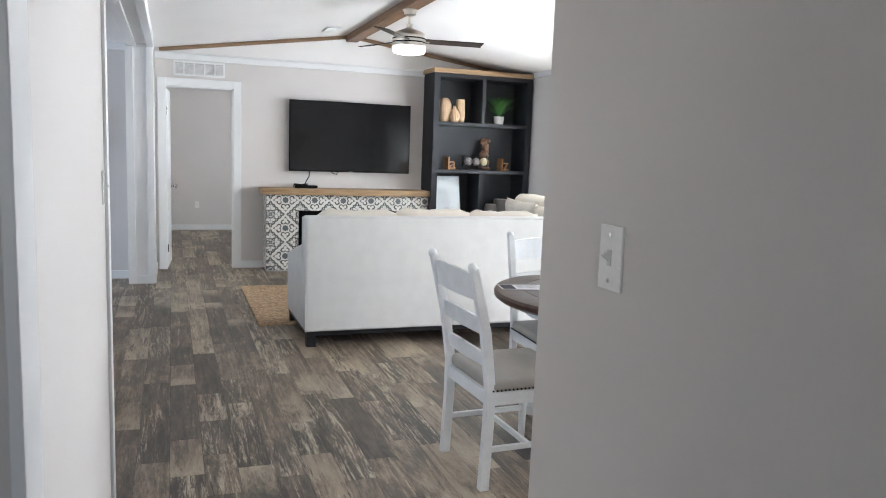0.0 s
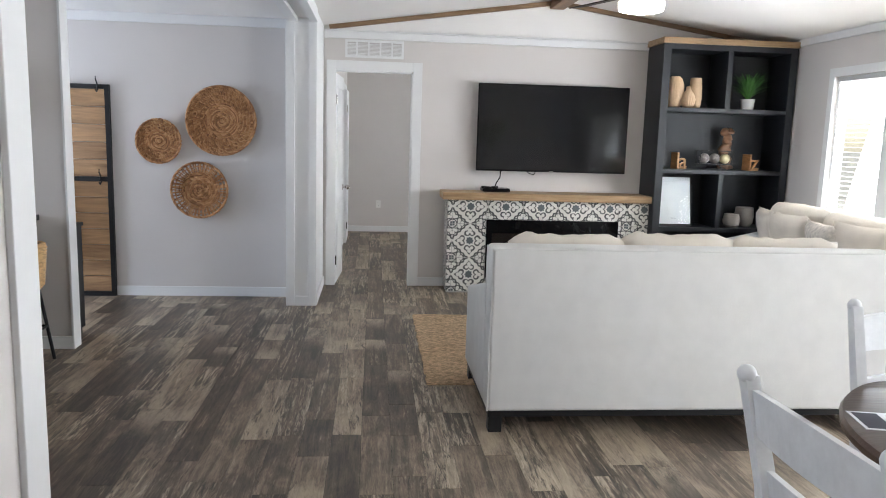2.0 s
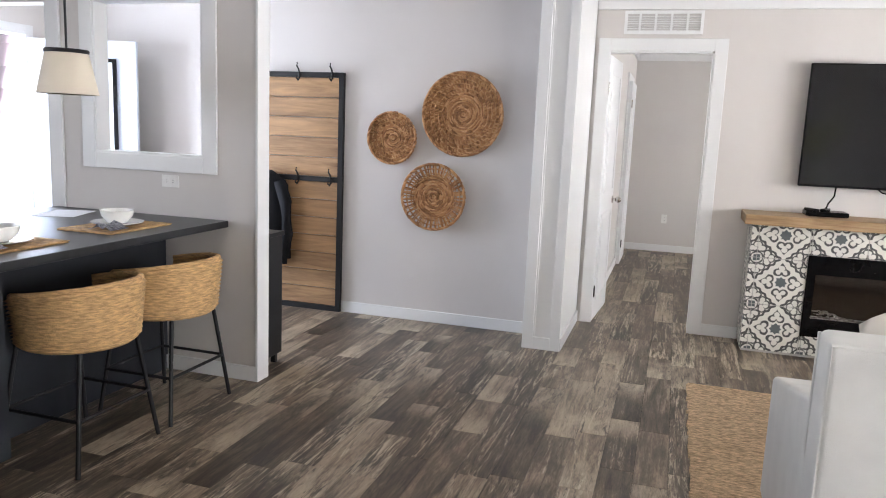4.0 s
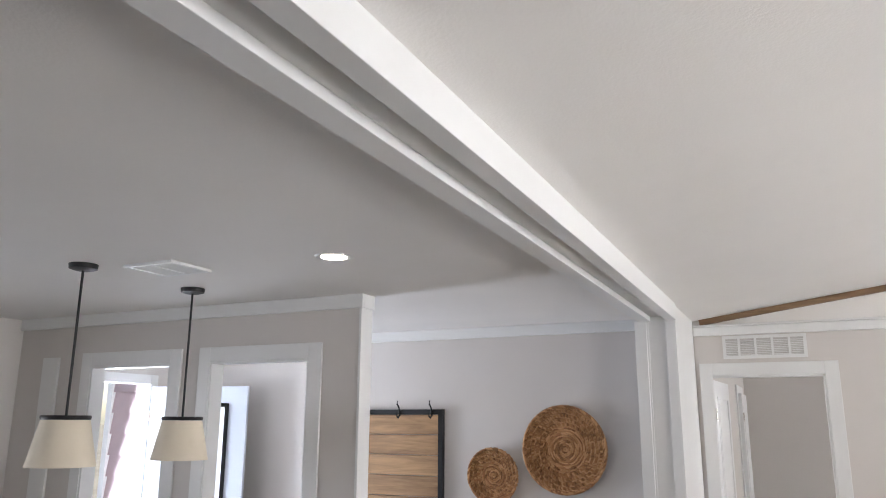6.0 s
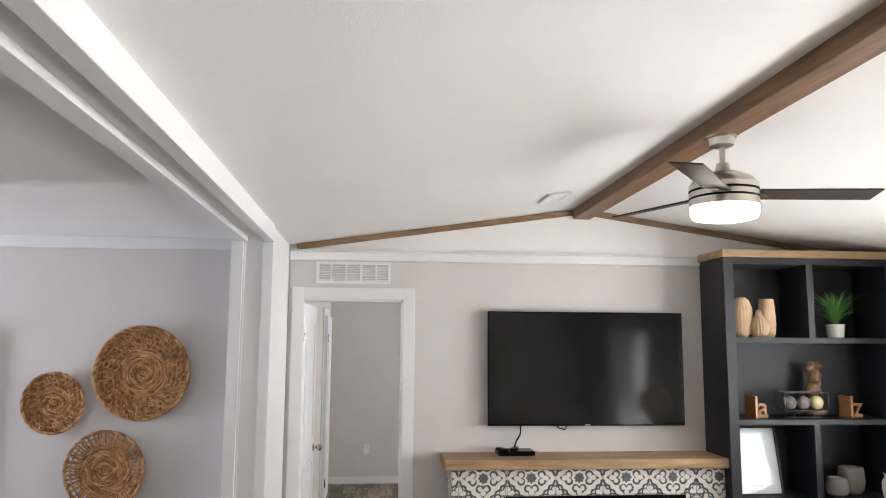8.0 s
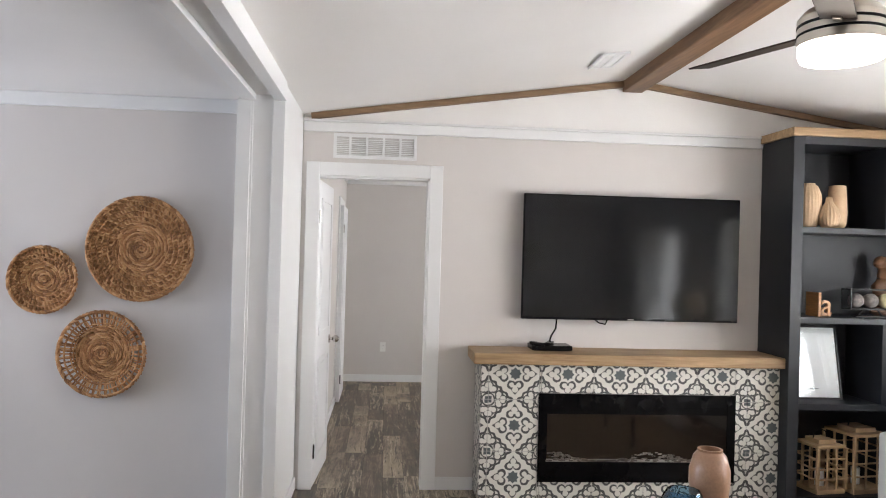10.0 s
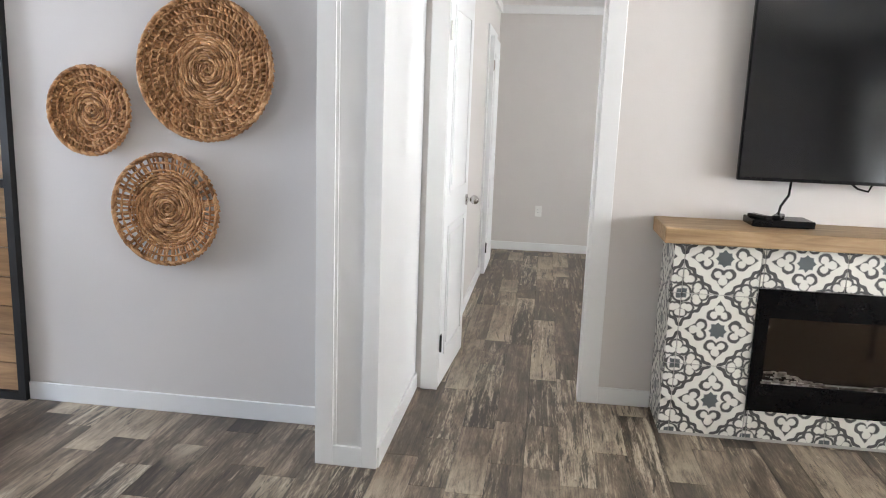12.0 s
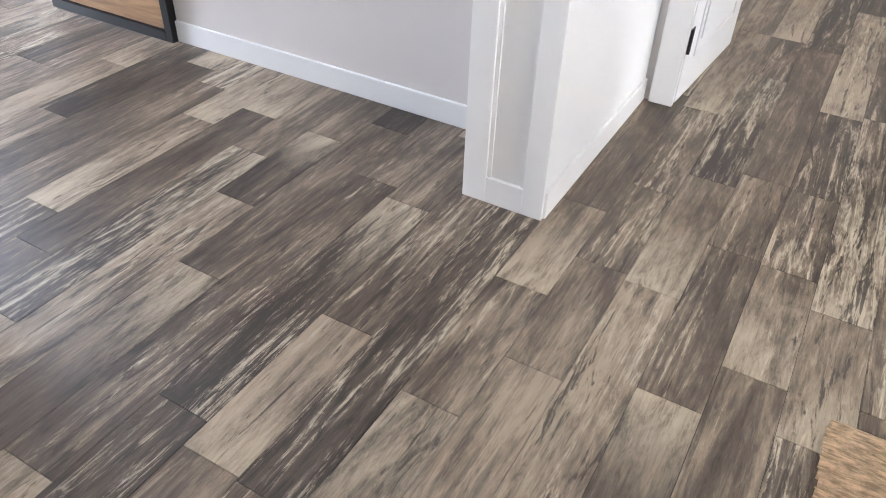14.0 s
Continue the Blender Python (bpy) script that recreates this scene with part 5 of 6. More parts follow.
part("pedestal", bm, CHAIRPAINT, dt, "white turned pedestal", "auto")
for a in range(4):
    bm = bmesh.new()
    pts = [(0.06, 0.22), (0.20, 0.20), (0.33, 0.13), (0.44, 0.045)]
    for (xa, za), (xb, zb) in zip(pts, pts[1:]):
        beam(bm, (xa, 0, za), (xb + 0.01, 0, zb), 0.07, 0.075)
    box(bm, 0.39, 0.49, -0.04, 0.04, 0, 0.06, 0.006)
    part("foot", bm, CHAIRPAINT, dt, "white painted foot").matrix_basis = pose(0, 0, 0, 0, 0, 45 + 90 * a)

fv = thing("flower_vase", pose(2.345, 3.36, 0.7625) @ Matrix.Scale(1.2, 4), "white ceramic vase with pale artificial flowers on the table", "vase")
bm = bmesh.new()
lathe(bm, ((0.10, 0), (0.118, 0.012), (0.142, 0.08), (0.138, 0.15), (0.105, 0.24), (0.068, 0.32), (0.06, 0.39), (0.066, 0.41), (0.058, 0.412), (0.05, 0.38), (0.052, 0.33)), 40)
part("body", bm, PORCELAIN, fv, "glossy white ceramic body", "auto")
rnd = random.Random(21)
for i in range(9):
    a = i * 2.4
    lean = rnd.uniform(0.10, 0.24)
    top = Vector((math.cos(a) * lean, math.sin(a) * lean, rnd.uniform(0.56, 0.80)))
    bm = bmesh.new()
    tube(bm, [(0.01 * math.cos(a), 0.01 * math.sin(a), 0.15), (0.03 * math.cos(a), 0.03 * math.sin(a), 0.40), tuple(top * 0.72 + Vector((0, 0, 0.12))), tuple(top)], 0.006, 6)
    part("stem", bm, STEM, fv, "green stem")
    bm = bmesh.new()
    axis = (top - Vector((0, 0, 0.42))).normalized()
    rot = axis.to_track_quat("Z", "Y")
    for ring, (cnt, spread, ln) in enumerate(((6, 0.25, 0.12), (9, 0.6, 0.14), (11, 1.05, 0.135), (9, 1.5, 0.11))):
        for j in range(cnt):
            b = 6.283 * j / cnt + ring * 0.4 + rnd.uniform(-0.15, 0.15)
            d = Vector((math.sin(spread) * math.cos(b), math.sin(spread) * math.sin(b), math.cos(spread)))
            sidev = d.cross(Vector((0, 0, 1))).normalized() if spread > 0.05 else Vector((1, 0, 0))
            lift = Vector((0, 0, 1)) * 0.014
            base = Vector((0, 0, -0.02 - 0.008 * ring))
            mid = base + d * ln * 0.55
            tip = base + d * ln * rnd.uniform(0.95, 1.2) + lift
            vs = [bm.verts.new(top + rot @ c) for c in (base, mid - sidev * 0.024, tip, mid + sidev * 0.024, mid - lift * 0.4)]
            bm.faces.new((vs[0], vs[1], vs[4]))
            bm.faces.new((vs[1], vs[2], vs[4]))
            bm.faces.new((vs[2], vs[3], vs[4]))
            bm.faces.new((vs[3], vs[0], vs[4]))
    part("blossom", bm, PETAL, fv, "pale cream-green blossom")
    if i % 2 == 0:
        for j in range(3):
            bm = bmesh.new()
            b = a + j * 2.1
            c = Vector((0.05 * math.cos(b), 0.05 * math.sin(b), 0.43 + 0.03 * j))
            d = Vector((math.cos(b), math.sin(b), 0.9)).normalized()
            s = d.cross(Vector((0, 0, 1))).normalized() * 0.014
            q = [bm.verts.new(v) for v in (c, c + d * 0.07 - s, c + d * 0.15, c + d * 0.07 + s, c + d * 0.07 - Vector((0, 0, 0.006)))]
            for k in range(4):
                bm.faces.new((q[k], q[(k + 1) % 4], q[4]))
            part("leaf", bm, LEAF, fv, "dark green leaf")


def paper(x, y, turn, label, stripe):
    p = thing("leaflet", pose(x, y, 0.7625, 0, 0, turn), label, "leaflet", "leaflets on the table")
    part("sheet", boxes((-0.14, 0.14, -0.07, 0.07, 0, 0.0012)), PAPER, p)
    part("print", boxes((-0.13, -0.06, -0.06, 0.06, 0.0013, 0.0018)), stripe, p)
    for k in range(5):
        part("text_bar", boxes((-0.04, 0.08 + 0.01 * (k % 3), 0.045 - 0.02 * k, 0.051 - 0.02 * k, 0.0013, 0.0017)), mat("faint_ink", (0.42, 0.42, 0.46), 0.7, bump=0) if k == 0 else bpy.data.materials["faint_ink"], p)


paper(1.83, 3.67, -12, "white printed leaflet lying on the table", INK)
paper(2.14, 3.12, 10, "white and purple printed leaflet on the table", PURPLE)


# ---- dining chairs ----
def dining_chair(m, label):
    """Ladder-back chair; back legs at local y=0, seat towards +y."""
    c = thing("dining_chair", m, label, "chair", "chairs round the table")
    w = 0.226
    for s in (-1, 1):
        bm = bmesh.new()
        pts = [Vector((s * w, -0.012, 0)), Vector((s * w, 0.0, 0.30)), Vector((s * w, 0.0, 0.47)), Vector((s * w * 1.02, -0.035, 0.72)), Vector((s * w * 1.03, -0.105, 1.0))]
        prev = None
        for i, p in enumerate(pts):
            h = 0.021 if i < 4 else 0.017
            cur = [bm.verts.new(p + Vector(o)) for o in ((-0.017, -h, 0), (0.017, -h, 0), (0.017, h, 0), (-0.017, h, 0))]
            if prev:
                for q in range(4):
                    bm.faces.new((prev[q], prev[(q + 1) % 4], cur[(q + 1) % 4], cur[q]))
            else:
                bm.faces.new(cur[::-1])
            prev = cur
        bm.faces.new(prev)
        tp = pts[-1]
        bmesh.ops.create_uvsphere(bm, u_segments=12, v_segments=8, radius=0.022, matrix=Matrix.Translation(tp + Vector((0, -0.004, 0.0))))
        part("back_post", bm, CHAIRPAINT, c, smooth="auto")
        bm = bmesh.new()
        rod(bm, (s * (w + 0.005), 0.42, 0), (s * (w + 0.005), 0.42, 0.44), 0.016, 0.024, 12)
        part("front_leg", bm, CHAIRPAINT, c, smooth="auto")
        part("side_rail", boxes((s * w - 0.011, s * w + 0.011, 0.02, 0.42, 0.385, 0.445, 0.002)), CHAIRPAINT, c)
        part("side_stretcher", boxes((s * w - 0.009, s * w + 0.009, 0.0, 0.42, 0.17, 0.195, 0.002)), CHAIRPAINT, c)
    part("front_rail", boxes((-w, w, 0.409, 0.431, 0.385, 0.445, 0.002)), CHAIRPAINT, c)
    part("back_rail", boxes((-w, w, -0.011, 0.011, 0.385, 0.445, 0.002)), CHAIRPAINT, c)
    part("cross_stretcher", boxes((-w, w, 0.2, 0.218, 0.17, 0.195, 0.002)), CHAIRPAINT, c)
    for z0, z1, y in ((0.555, 0.615, -0.012), (0.70, 0.77, -0.032), (0.855, 0.965, -0.078)):
        bm = bmesh.new()
        k = 10
        for i in range(k):
            u0, u1 = -1 + 2 * i / k, -1 + 2 * (i + 1) / k
            def pt(u, zz, o):
                arch = 0.018 * (1 - u * u) if zz == z1 else 0.006 * (1 - u * u)
                return bm.verts.new((u * w, y - 0.028 * (1 - u * u) + o - 0.2 * (zz - z0), zz + arch))
            a = [pt(u0, z0, 0), pt(u1, z0, 0), pt(u1, z1, 0), pt(u0, z1, 0)]
            b = [pt(u0, z0, 0.016), pt(u1, z0, 0.016), pt(u1, z1, 0.016), pt(u0, z1, 0.016)]
            for q in range(4):
                bm.faces.new((a[q], a[(q + 1) % 4], b[(q + 1) % 4], b[q]))
            bm.faces.new(a[::-1])
            bm.faces.new(b)
        bmesh.ops.remove_doubles(bm, verts=bm.verts, dist=0.0005)
        part("slat", bm, CHAIRPAINT, c, smooth="auto")
    bm = bmesh.new()
    box(bm, -0.245, 0.245, -0.0, 0.45, 0.445, 0.50, 0.02, 3)
    bmesh.ops.subdivide_edges(bm, edges=bm.edges[:], cuts=2, use_grid_fill=True)
    for v in bm.verts:
        if v.co.z > 0.48:
            v.co.z += 0.022 * max(0, 1 - (v.co.x / 0.235) ** 2) * max(0, 1 - ((v.co.y - 0.225) / 0.225) ** 2)
    part("seat", bm, LEATHER, c, "grey leather seat pad", "auto")
    bm = bmesh.new()
    for i in range(23):
        f = i / 22
        for p in ((-0.225 + 0.45 * f, 0.451, 0.455), (-0.246, 0.01 + 0.43 * f, 0.455), (0.246, 0.01 + 0.43 * f, 0.455)):
            bmesh.ops.create_icosphere(bm, subdivisions=1, radius=0.0055, matrix=Matrix.Translation(p))
    part("nailhead_trim", bm, BLACK, c, "dark nailhead trim")
    return c


chair = dining_chair(pose(1.31, 3.16, 0, 0, 0, -88), "white painted ladder-back dining chair with grey leather seat")
copy_thing(chair, pose(2.16, 3.98, 0, 0, 0, 177))

# ---- foyer wall: woven baskets ----


def basket(x, z, r, label, open_band, seed):
    b = thing("woven_basket", pose(x, 8.675, z, 90, 0, 0), label, "basket", "woven baskets on the wall")
    rnd = random.Random(seed)
    inner = r * (0.62 if open_band else 0.52)

    def depth(q):
        return 0.014 + 0.030 * max(0.0, (q / r - 0.5) / 0.5) ** 1.2

    def spot(q, a, up=0.0):
        return (q * math.cos(a), q * math.sin(a), depth(q) + up)

    def strand(bm, q0, q1, a0, a1, thick, lift=0.0, bow=0.004):
        """One grass strand between two places of the dish, arched over what it crosses."""
        mid = spot((q0 + q1) / 2, (a0 + a1) / 2, lift + bow)
        tube(bm, [spot(q0, a0, lift - 0.002), mid, spot(q1, a1, lift - 0.002)], thick, 5)

    # centre: coils of short overlapping strands
    bm = bmesh.new()
    q = 0.012
    while q < inner:
        n = max(5, int(2 * math.pi * q / 0.042))
        turn = rnd.uniform(0, 6.28)
        for j in range(n):
            a0 = turn + 2 * math.pi * (j + rnd.uniform(-0.2, 0.2)) / n
            a1 = a0 + 2 * math.pi / n * rnd.uniform(1.05, 1.45)
            d = rnd.uniform(-0.0025, 0.0025)
            strand(bm, q - 0.0012 + d, q + 0.0018 + d, a0, a1, rnd.uniform(0.0046, 0.0062), rnd.uniform(-0.002, 0.003))
        q += 0.0105
    part("coiled_centre", bm, WICKER, b, "coiled seagrass centre", True)
    bm = bmesh.new()
    back = inner if open_band else r - 0.012
    lathe(bm, tuple((back * f, depth(back * f) - 0.009) for f in (0.0, 0.3, 0.55, 0.75, 0.9, 1.0)) + ((back, depth(back) - 0.013), (0.0, 0.0015)), 40)
    part("backing", bm, LETTERWOOD, b, "brown woven backing")
    if open_band:
        # pairs of upright strands with gaps between them
        bm = bmesh.new()
        n = int(r * 190)
        for j in range(n):
            a = 2 * math.pi * j / n
            for o in (-0.028, 0.028):
                a0 = a + o + rnd.uniform(-0.02, 0.02)
                strand(bm, inner - 0.01, r - 0.012, a0, a0 + rnd.uniform(-0.05, 0.05), 0.0052)
        part("spokes", bm, WICKER, b, "radial woven strands", True)
        rings = (inner + 0.004, inner + 0.02, r * 0.83)
    else:
        # rows of slanted stitches
        bm = bmesh.new()
        row, q = 0, inner
        step = 0.030 if r > 0.25 else 0.026
        while q < r - 0.02:
            n = int(2 * math.pi * q / 0.0185)
            for j in range(n):
                a = 2 * math.pi * (j + 0.5 * (row % 2) + rnd.uniform(-0.2, 0.2)) / n
                strand(bm, q, q + step * 0.9, a, a + 0.010 / q * rnd.uniform(0.2, 1.2), rnd.uniform(0.0052, 0.0074), rnd.uniform(-0.002, 0.003), 0.007)
            q += step
            row += 1
        part("stitches", bm, WICKER, b, "rows of slanted seagrass stitches", True)
        rings = tuple(inner + step * k for k in range(row))
    for q in rings:
        bm = bmesh.new()
        n = int(2 * math.pi * q / 0.03)
        for j in range(n):
            a = 2 * math.pi * (j + rnd.uniform(-0.15, 0.15)) / n
            for s in (-1, 1):
                strand(bm, q - 0.003 * s, q + 0.003 * s, a, a + 2 * math.pi / n * 1.25, 0.0038, 0.005 + 0.002 * s)
        part("twined_ring", bm, WICKER, b, "twined ring", True)
    # plaited rim
    bm = bmesh.new()
    n = int(2 * math.pi * r / 0.024)
    for j in range(n):
        a = 2 * math.pi * (j + rnd.uniform(-0.2, 0.2)) / n
        da = 2 * math.pi / n * rnd.uniform(1.5, 2.2)
        strand(bm, r - 0.014, r - 0.004, a, a + da, rnd.uniform(0.006, 0.0082), 0.002, 0.010)
        strand(bm, r - 0.001, r - 0.016, a, a + da, rnd.uniform(0.005, 0.007), -0.006, 0.004)
    part("rim", bm, WICKER, b, "plaited rim", True)
    return b


basket(-1.005, 1.588, 0.307, "large round brown woven basket hung on the wall", False, 1)
basket(-1.548, 1.395, 0.198, "small round brown woven basket hung on the wall", False, 2)
basket(-1.205, 0.972, 0.253, "medium round woven basket with an open band, on the wall", True, 3)

# ---- foyer: coat rack board, coat, black cabinet ----
rack = thing("coat_rack", pose(-2.70, 8.68, 0), "tall pine plank coat rack in a black metal frame", "coat rack")
RKW, RKH = 0.745, 1.868
part("frame_post", boxes((0, 0.038, -0.04, -0.002, 0, RKH)), BLACK, rack)
part("frame_post", boxes((RKW - 0.038, RKW, -0.04, -0.002, 0, RKH)), BLACK, rack)
for z0, z1 in ((0.0, 0.04), (1.03, 1.068), (RKH - 0.038, RKH)):
    part("frame_rail", boxes((0.038, RKW - 0.038, -0.041, -0.002, z0, z1)), BLACK, rack)
rnd = random.Random(5)
for za, zb, k in ((0.04, 1.03, 7), (1.068, RKH - 0.038, 5)):
    for i in range(k):
        z0, z1 = za + (zb - za) * i / k, za + (zb - za) * (i + 1) / k
        part("board", boxes((0.038, RKW - 0.038, -0.024 - rnd.uniform(0, 0.003), -0.004, z0 + 0.0028, z1 - 0.0028, 0.002)), PINE, rack)


def hook(x, z):
    bm = bmesh.new()
    tube(bm, [(x, -0.043, z - 0.03), (x, -0.052, z), (x, -0.06, z + 0.035), (x, -0.09, z + 0.06), (x, -0.085, z + 0.085)], 0.0065, 6)
    tube(bm, [(x, -0.043, z - 0.02), (x, -0.07, z - 0.045), (x, -0.095, z - 0.03), (x, -0.095, z - 0.005)], 0.0065, 6)
    rod(bm, (x, -0.041, z), (x, -0.049, z), 0.016, n=10)
    part("hook", bm, BLACK, rack, "black double hook", True)


for x in (0.09, 0.375, 0.655):
    hook(x, RKH - 0.02)
    hook(x, 1.05)

coat = thing("coat", pose(-2.585, 8.57, 0.36), "black jacket hanging from the coat rack", "coat")
bm = bmesh.new()
rows_ = 14
rings = []
for i in range(rows_ + 1):
    f = i / rows_
    wd = 0.20 - 0.14 * max(0, (f - 0.86) / 0.14) ** 1.6 - 0.02 * (1 - f)
    ring = []
    for j in range(28):
        a = 2 * math.pi * j / 28
        fold = 1 + 0.10 * math.sin(a * 5 + f * 2) * (1 - f * 0.6)
        ring.append(bm.verts.new((wd * fold * math.cos(a), 0.055 * fold * math.sin(a), 0.74 * f)))
    rings.append(ring)
for p, q in zip(rings, rings[1:]):
    for j in range(28):
        bm.faces.new((p[j], p[(j + 1) % 28], q[(j + 1) % 28], q[j]))
bm.faces.new(rings[0][::-1])
bm.faces.new(rings[-1])
part("body", bm, COAT, coat, smooth=True)
for s in (-1, 1):
    bm = bmesh.new()
    tube(bm, [(s * 0.14, -0.02, 0.66), (s * 0.20, -0.03, 0.5), (s * 0.215, -0.03, 0.25), (s * 0.20, -0.035, 0.06)], 0.048, 12)
    part("sleeve", bm, COAT, coat, smooth=True)
bm = bmesh.new()
tube(bm, [(0.05, -0.056, 0.02), (0.055, -0.062, 0.35), (0.035, -0.055, 0.66)], 0.003, 5)
part("zip", bm, CHROME, coat, "metal zip")

cab = thing("console_cabinet", pose(-2.62, 7.065, 0), "low black console cabinet behind the wall", "cabinet")
part("body", boxes((0, 0.87, 0, 0.30, 0.06, 0.80, 0.004)), BLACK, cab)
part("top", boxes((-0.01, 0.88, -0.0, 0.31, 0.80, 0.825, 0.003)), BLACK, cab)
for x in (0.02, 0.82):
    for y in (0.02, 0.25):
        part("leg", boxes((x, x + 0.03, y, y + 0.03, 0, 0.06)), BLACK, cab)

# ---- kitchen: peninsula, stools, pendants ----
base = thing("kitchen_cabinet", pose(-2.95, 4.0, 0), "dark navy peninsula cabinet with a shaker door", "cabinet")
part("body", boxes((0, 0.985, 0, 1.56, 0.09, 0.882), (0, 0.67, 1.56, 2.955, 0.09, 0.882), (0.03, 0.93, 0.0, 1.54, 0, 0.09), (0.03, 0.66, 1.54, 2.955, 0, 0.09)), NAVY, base)
for y0 in (0.06, 0.80):
    d = part("door", boxes((0.985, 1.002, y0, y0 + 0.7, 0.11, 0.86, 0.002)), NAVY, base)
    part("stile", boxes((1.002, 1.010, y0, y0 + 0.06, 0.11, 0.86), (1.002, 1.010, y0 + 0.64, y0 + 0.7, 0.11, 0.86), (1.002, 1.010, y0 + 0.06, y0 + 0.64, 0.11, 0.17), (1.002, 1.010, y0 + 0.06, y0 + 0.64, 0.80, 0.86)), NAVY, d)
    bm = bmesh.new()
    tube(bm, [(1.010, y0 + 0.1, 0.62), (1.035, y0 + 0.1, 0.625), (1.035, y0 + 0.1, 0.755), (1.010, y0 + 0.1, 0.76)], 0.006, 8)
    part("handle", bm, BLACK, d, "black bar handle", True)
counter = single("countertop", boxes((-3.05, -1.86, 3.9, 6.955, 0.884, 0.922, 0.004)), COUNTER, "dark laminate countertop on the peninsula", "countertop")

stool = thing("bar_stool", pose(-1.93, 5.90, 0), "woven rush bar stool with black metal legs at the peninsula", "stool", "stools at the peninsula")
bm = bmesh.new()
R, rows_, n = 0.27, 24, 40
grid = []
for i in range(rows_ + 1):
    f = i / rows_
    row = []
    for j in range(n + 1):
        a = radians(-118 + 236 * j / n)
        lowfront = 0.5 - 0.5 * math.cos(a * 0.76)
        ztop = 0.775 - 0.11 * lowfront
        z = 0.525 + (ztop - 0.525) * f
        rr = R * (0.93 + 0.09 * f) + (0.010 if i % 2 else -0.004) + 0.003 * math.sin(j * 1.7 + i * 3.1)
        row.append((rr * math.cos(a), rr * math.sin(a), z))
    grid.append(row)
for off in (0.0, 0.028):
    vv = [[bm.verts.new((x * (1 - off / R), y * (1 - off / R), z)) for x, y, z in r] for r in grid]
    for i in range(rows_):
        for j in range(n):
            bm.faces.new((vv[i][j], vv[i][j + 1], vv[i + 1][j + 1], vv[i + 1][j]))
tube(bm, [(x * 0.95, y * 0.95, z + 0.006) for x, y, z in grid[-1]], 0.017, 8)
part("back_shell", bm, WICKERPALE, stool, "woven rush barrel back", True)
bm = bmesh.new()
lathe(bm, ((0.0, 0.505), (0.235, 0.505), (0.25, 0.518), (0.245, 0.55), (0.20, 0.565), (0.0, 0.568)), 32)
part("seat", bm, WICKERPALE, stool, "woven rush seat", "auto")
legs = [(sx, sy) for sx in (-1, 1) for sy in (-1, 1)]
for sx, sy in legs:
    bm = bmesh.new()
    rod(bm, (sx * 0.21, sy * 0.25, 0), (sx * 0.165, sy * 0.17, 0.505), 0.0105, n=10)
    part("leg", bm, BLACK, stool, "black metal leg", "auto")
for (ax, ay), (bx, by) in (((-1, -1), (1, -1)), ((1, -1), (1, 1)), ((1, 1), (-1, 1)), ((-1, 1), (-1, -1))):
    bm = bmesh.new()
    rod(bm, (ax * 0.192, ay * 0.218, 0.23), (bx * 0.192, by * 0.218, 0.23), 0.008, n=8)
    part("footrest_bar", bm, BLACK, stool)
copy_thing(stool, pose(-1.93, 6.49, 0))


def setting(y):
    pm = thing("placemat", pose(-2.16, y, 0.9225), "woven tan placemat on the countertop", "placemat", "placemats on the counter")
    bm = boxes((-0.16, 0.16, -0.22, 0.22, 0, 0.006, 0.002))
    for k in range(20):
        box(bm, -0.16, 0.16, -0.215 + k * 0.0225, -0.199 + k * 0.0225, 0.006, 0.0085)
    part("weave", bm, WICKERPALE, pm)
    pl = thing("plate", pose(-2.18, y + 0.03, 0.9315), "dark rimmed white dinner plate on a placemat", "plate", "plates on the counter")
    bm = bmesh.new()
    lathe(bm, ((0.07, 0), (0.08, 0.002), (0.125, 0.014), (0.127, 0.018), (0.08, 0.008), (0, 0.006)), 36)
    part("dish", bm, PORCELAIN, pl, smooth="auto")
    bw = thing("bowl", pose(-2.18, y + 0.03, 0.9385), "white porcelain bowl on a plate", "bowl", "bowls on the counter")
    bm = bmesh.new()
    lathe(bm, ((0.035, 0), (0.05, 0.006), (0.075, 0.04), (0.082, 0.068), (0.078, 0.068), (0.07, 0.04), (0.0, 0.012)), 32)
    part("dish", bm, PORCELAIN, bw, smooth="auto")
    np_ = thing("napkin", pose(-2.10, y - 0.12, 0.9315), "crumpled blue and white checked cloth napkin", "napkin", "napkins on the counter")
    bm = bmesh.new()
    g = [[bm.verts.new((-0.07 + 0.14 * i / 9, -0.07 + 0.13 * j / 9, 0.004 + 0.03 * (0.6 + noise.noise(Vector((i * 0.6, j * 0.5, y)))) * math.sin(math.pi * min(1, max(0, i / 9))) )) for j in range(10)] for i in range(10)]
    for i in range(9):
        for j in range(9):
            bm.faces.new((g[i][j], g[i + 1][j], g[i + 1][j + 1], g[i][j + 1]))
    r = bmesh.ops.solidify(bm, geom=bm.faces[:], thickness=0.003)
    part("cloth", bm, NAPKIN, np_, smooth=True)


setting(5.72)
setting(6.42)
for y, x in ((6.7, -2.75), (5.2, -2.5)):
    p = thing("brochure", pose(x, y, 0.9225, 0, 0, 20), "white printed brochure lying on the countertop", "brochure", "brochures on the counter")
    part("sheet", boxes((-0.11, 0.11, -0.15, 0.15, 0, 0.002)), PAPER, p)


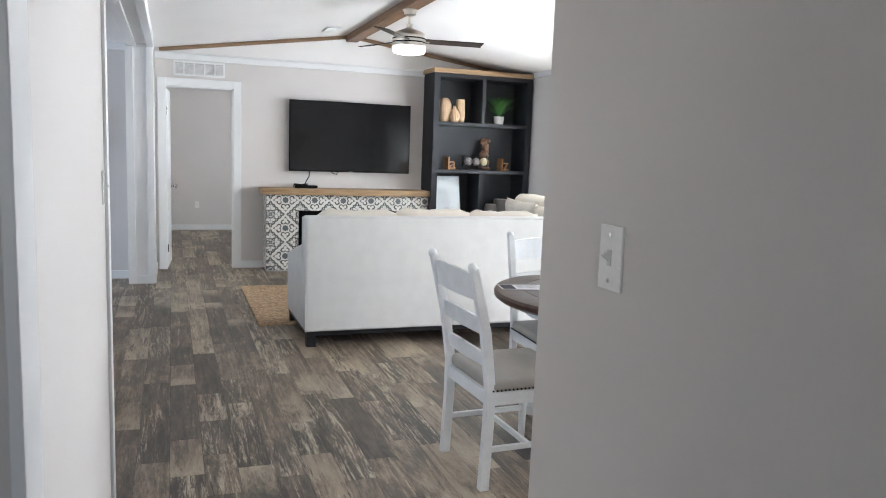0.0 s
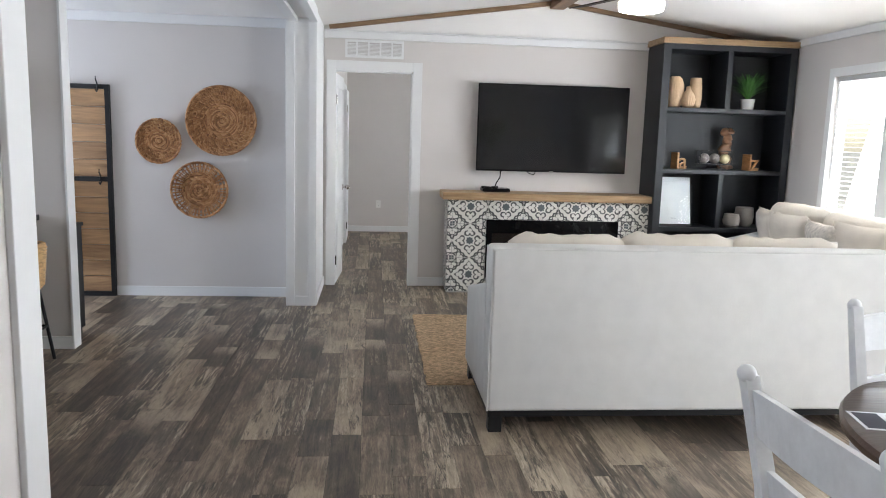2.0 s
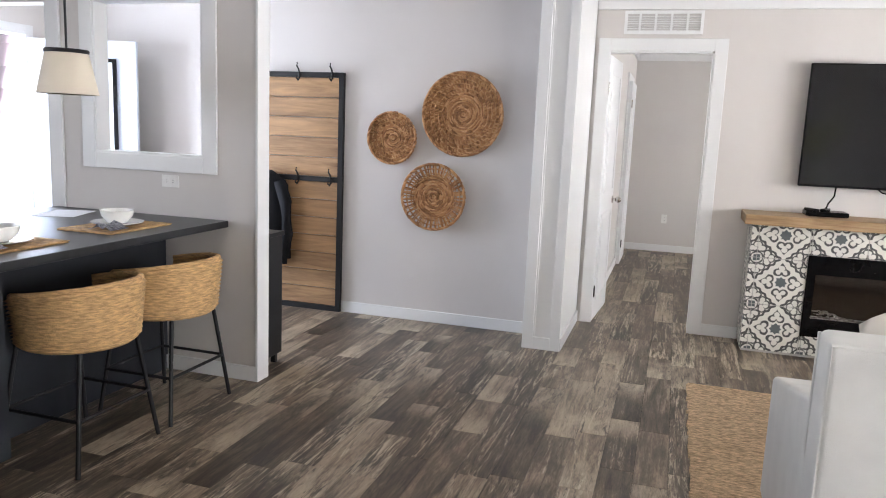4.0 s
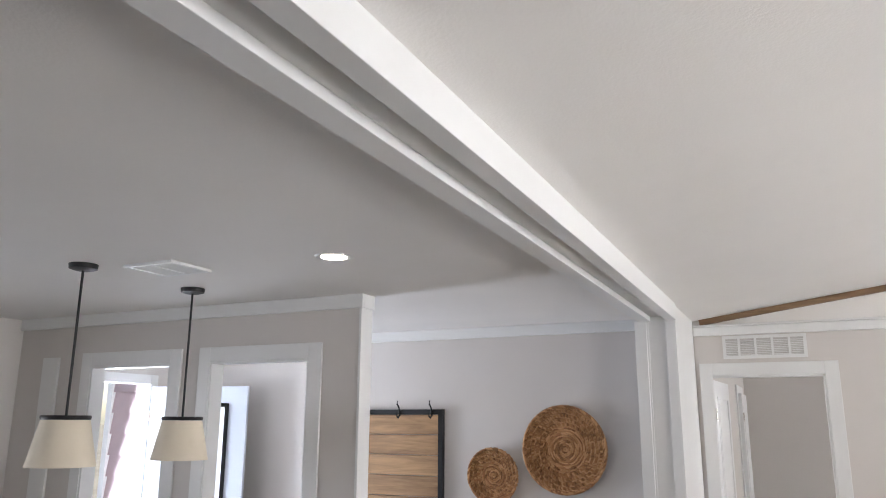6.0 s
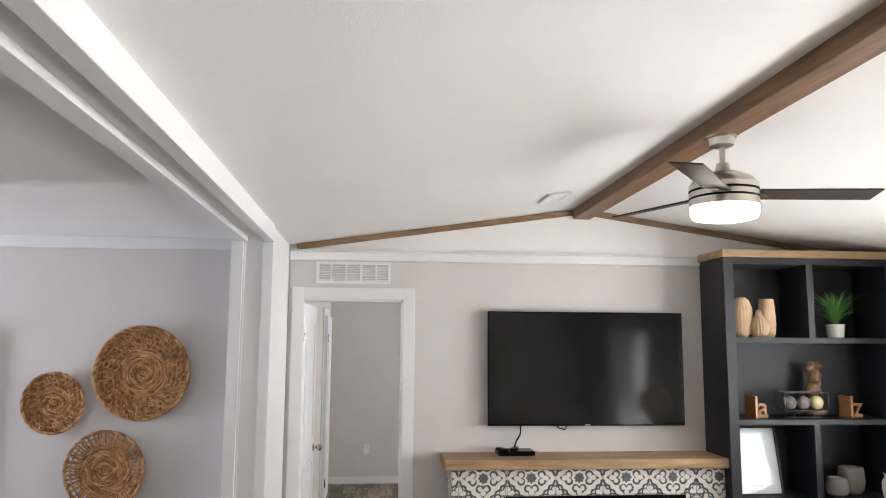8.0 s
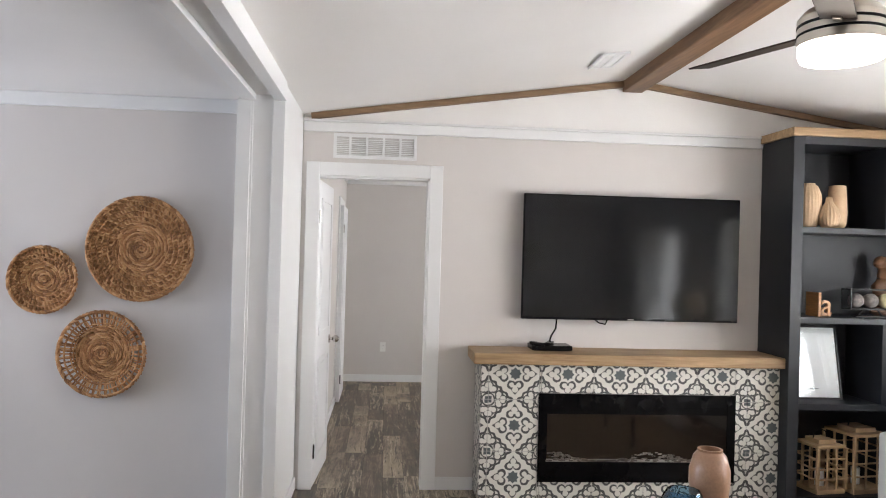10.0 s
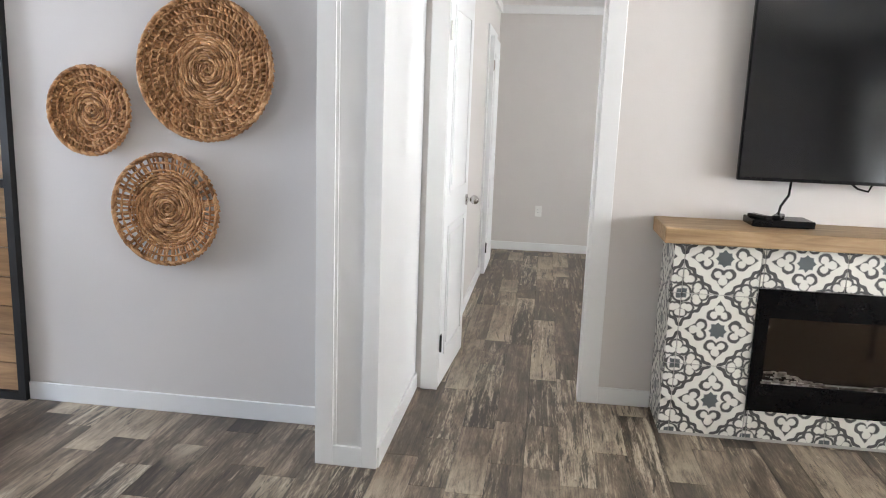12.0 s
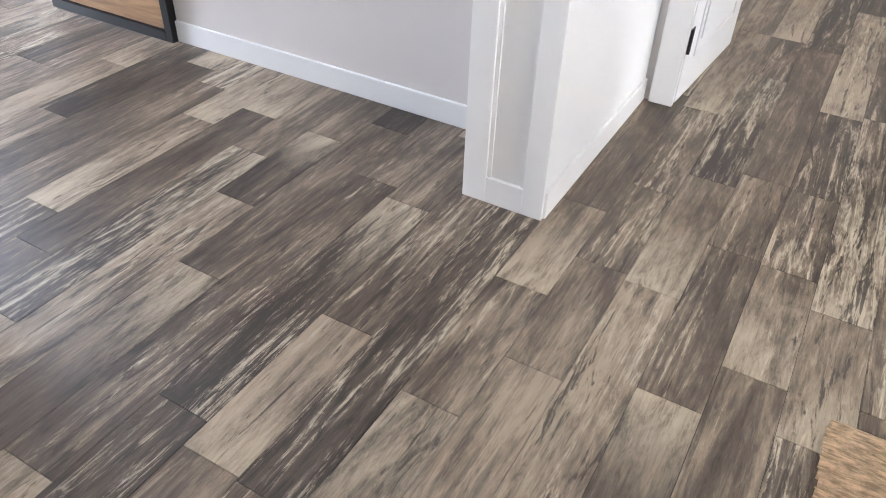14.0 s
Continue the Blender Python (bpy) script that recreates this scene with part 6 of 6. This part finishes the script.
def pendant(y):
    p = thing("pendant_light", pose(-2.45, y, 2.485), "cream tapered cloth pendant light on a black rod", "pendant light", "pendants over the counter")
    bm = bmesh.new()
    lathe(bm, ((0.035, -0.03), (0.062, -0.022), (0.065, 0.0)), 28)
    part("canopy", bm, BLACK, p, smooth="auto")
    bm = bmesh.new()
    rod(bm, (0, 0, -0.72), (0, 0, -0.02), 0.006, n=8)
    part("rod", bm, BLACK, p)
    bm = bmesh.new()
    lathe(bm, ((0.145, -0.91), (0.102, -0.71), (0.099, -0.71), (0.142, -0.91), (0.145, -0.91)), 40)
    part("shade", bm, PENDCLOTH, p, "cream cloth shade", "auto")
    bm = bmesh.new()
    lathe(bm, ((0.0, -0.709), (0.103, -0.709), (0.106, -0.697), (0.103, -0.69), (0.0, -0.69)), 40)
    part("cap", bm, BLACK, p, "black shade cap")
    bm = bmesh.new()
    bmesh.ops.create_uvsphere(bm, u_segments=16, v_segments=10, radius=0.03, matrix=Matrix.Translation((0, 0, -0.80)))
    part("bulb", bm, glow("pendant_bulb", (1.0, 0.84, 0.62), 6.0) if "pendant_bulb" not in bpy.data.materials else bpy.data.materials["pendant_bulb"], p, "lit bulb", True)


pendant(5.73)
pendant(6.44)

dl = thing("downlight", pose(-1.28, 6.06, 2.485), "round lit recessed ceiling light", "downlight")
bm = bmesh.new()
lathe(bm, ((0.058, -0.003), (0.08, -0.006), (0.085, 0.0), (0.058, 0.0)), 32)
part("trim_ring", bm, TRIM, dl, smooth="auto")
bm = bmesh.new()
lathe(bm, ((0.0, -0.0045), (0.057, -0.0045), (0.057, -0.002), (0.0, -0.002)), 32)
part("diffuser", bm, CANLIGHT, dl, "glowing diffuser")

# ---- floor planks ----
PW, X0 = 0.1485, 0.0
rnd = random.Random(11)
shared, far_boxes, near_count = {}, [], 0


def plank_rows(a, b, c, d, k):
    """Corners, faces and lengthwise texture places of one plank."""
    vs = [(x, yy, z) for z in (-0.004, 0.0) for x, yy in ((a, c), (b, c), (b, d), (a, d))]
    fs = [(4, 5, 6, 7), (0, 1, 5, 4), (1, 2, 6, 5), (2, 3, 7, 6), (3, 0, 4, 7)]
    ends = (0, 0, 1, 1, 0, 0, 1, 1)
    sides = (0, 1, 1, 0, 0, 1, 1, 0)
    return vs, [tuple(k + q for q in f) for f in fs], [c_ for f in fs for q in f for c_ in (sides[q], ends[q])]


def plank_mesh(name, rows, material):
    verts, faces, uvs = [], [], []
    for a, b, c, d in rows:
        vs, fs, uv = plank_rows(a, b, c, d, len(verts))
        verts += vs
        faces += fs
        uvs += uv
    me = bpy.data.meshes.new(name)
    me.from_pydata(verts, [], faces)
    me.uv_layers.new(name="UVMap").data.foreach_set("uv", uvs)
    me.materials.append(material)
    return me


for col in range(-31, 30):
    xa = X0 + PW * col
    y = -1.6 + rnd.uniform(0, 0.9)
    while y < 13.45:
        ln = rnd.choice((0.44, 0.46, 0.62, 0.90, 0.90, 1.22))
        y1 = min(y + ln, 13.45)
        if -1.4 < xa < 1.45 and 3.2 < y < 9.25 and near_count < 298:
            key = round(y1 - y, 3)
            if key not in shared:
                shared[key] = plank_mesh("plank", [(0.0008, PW - 0.0008, 0.0008, key - 0.0008)], PLANK)
            o = new("plank", shared[key])
            o.parent = floor
            o.location = (xa, y, 0)
            near_count += 1
        else:
            a, b = max(xa + 0.0008, -4.55), min(xa + PW - 0.0008, 4.4)
            if b > a and y1 - y > 0.01:
                far_boxes.append((a, b, y + 0.0008, y1 - 0.0008))
        y = y1
rest = new("planks", plank_mesh("planks", far_boxes, PLANK_REST))
rest.parent = floor
tagged(rest, kind="stuff")
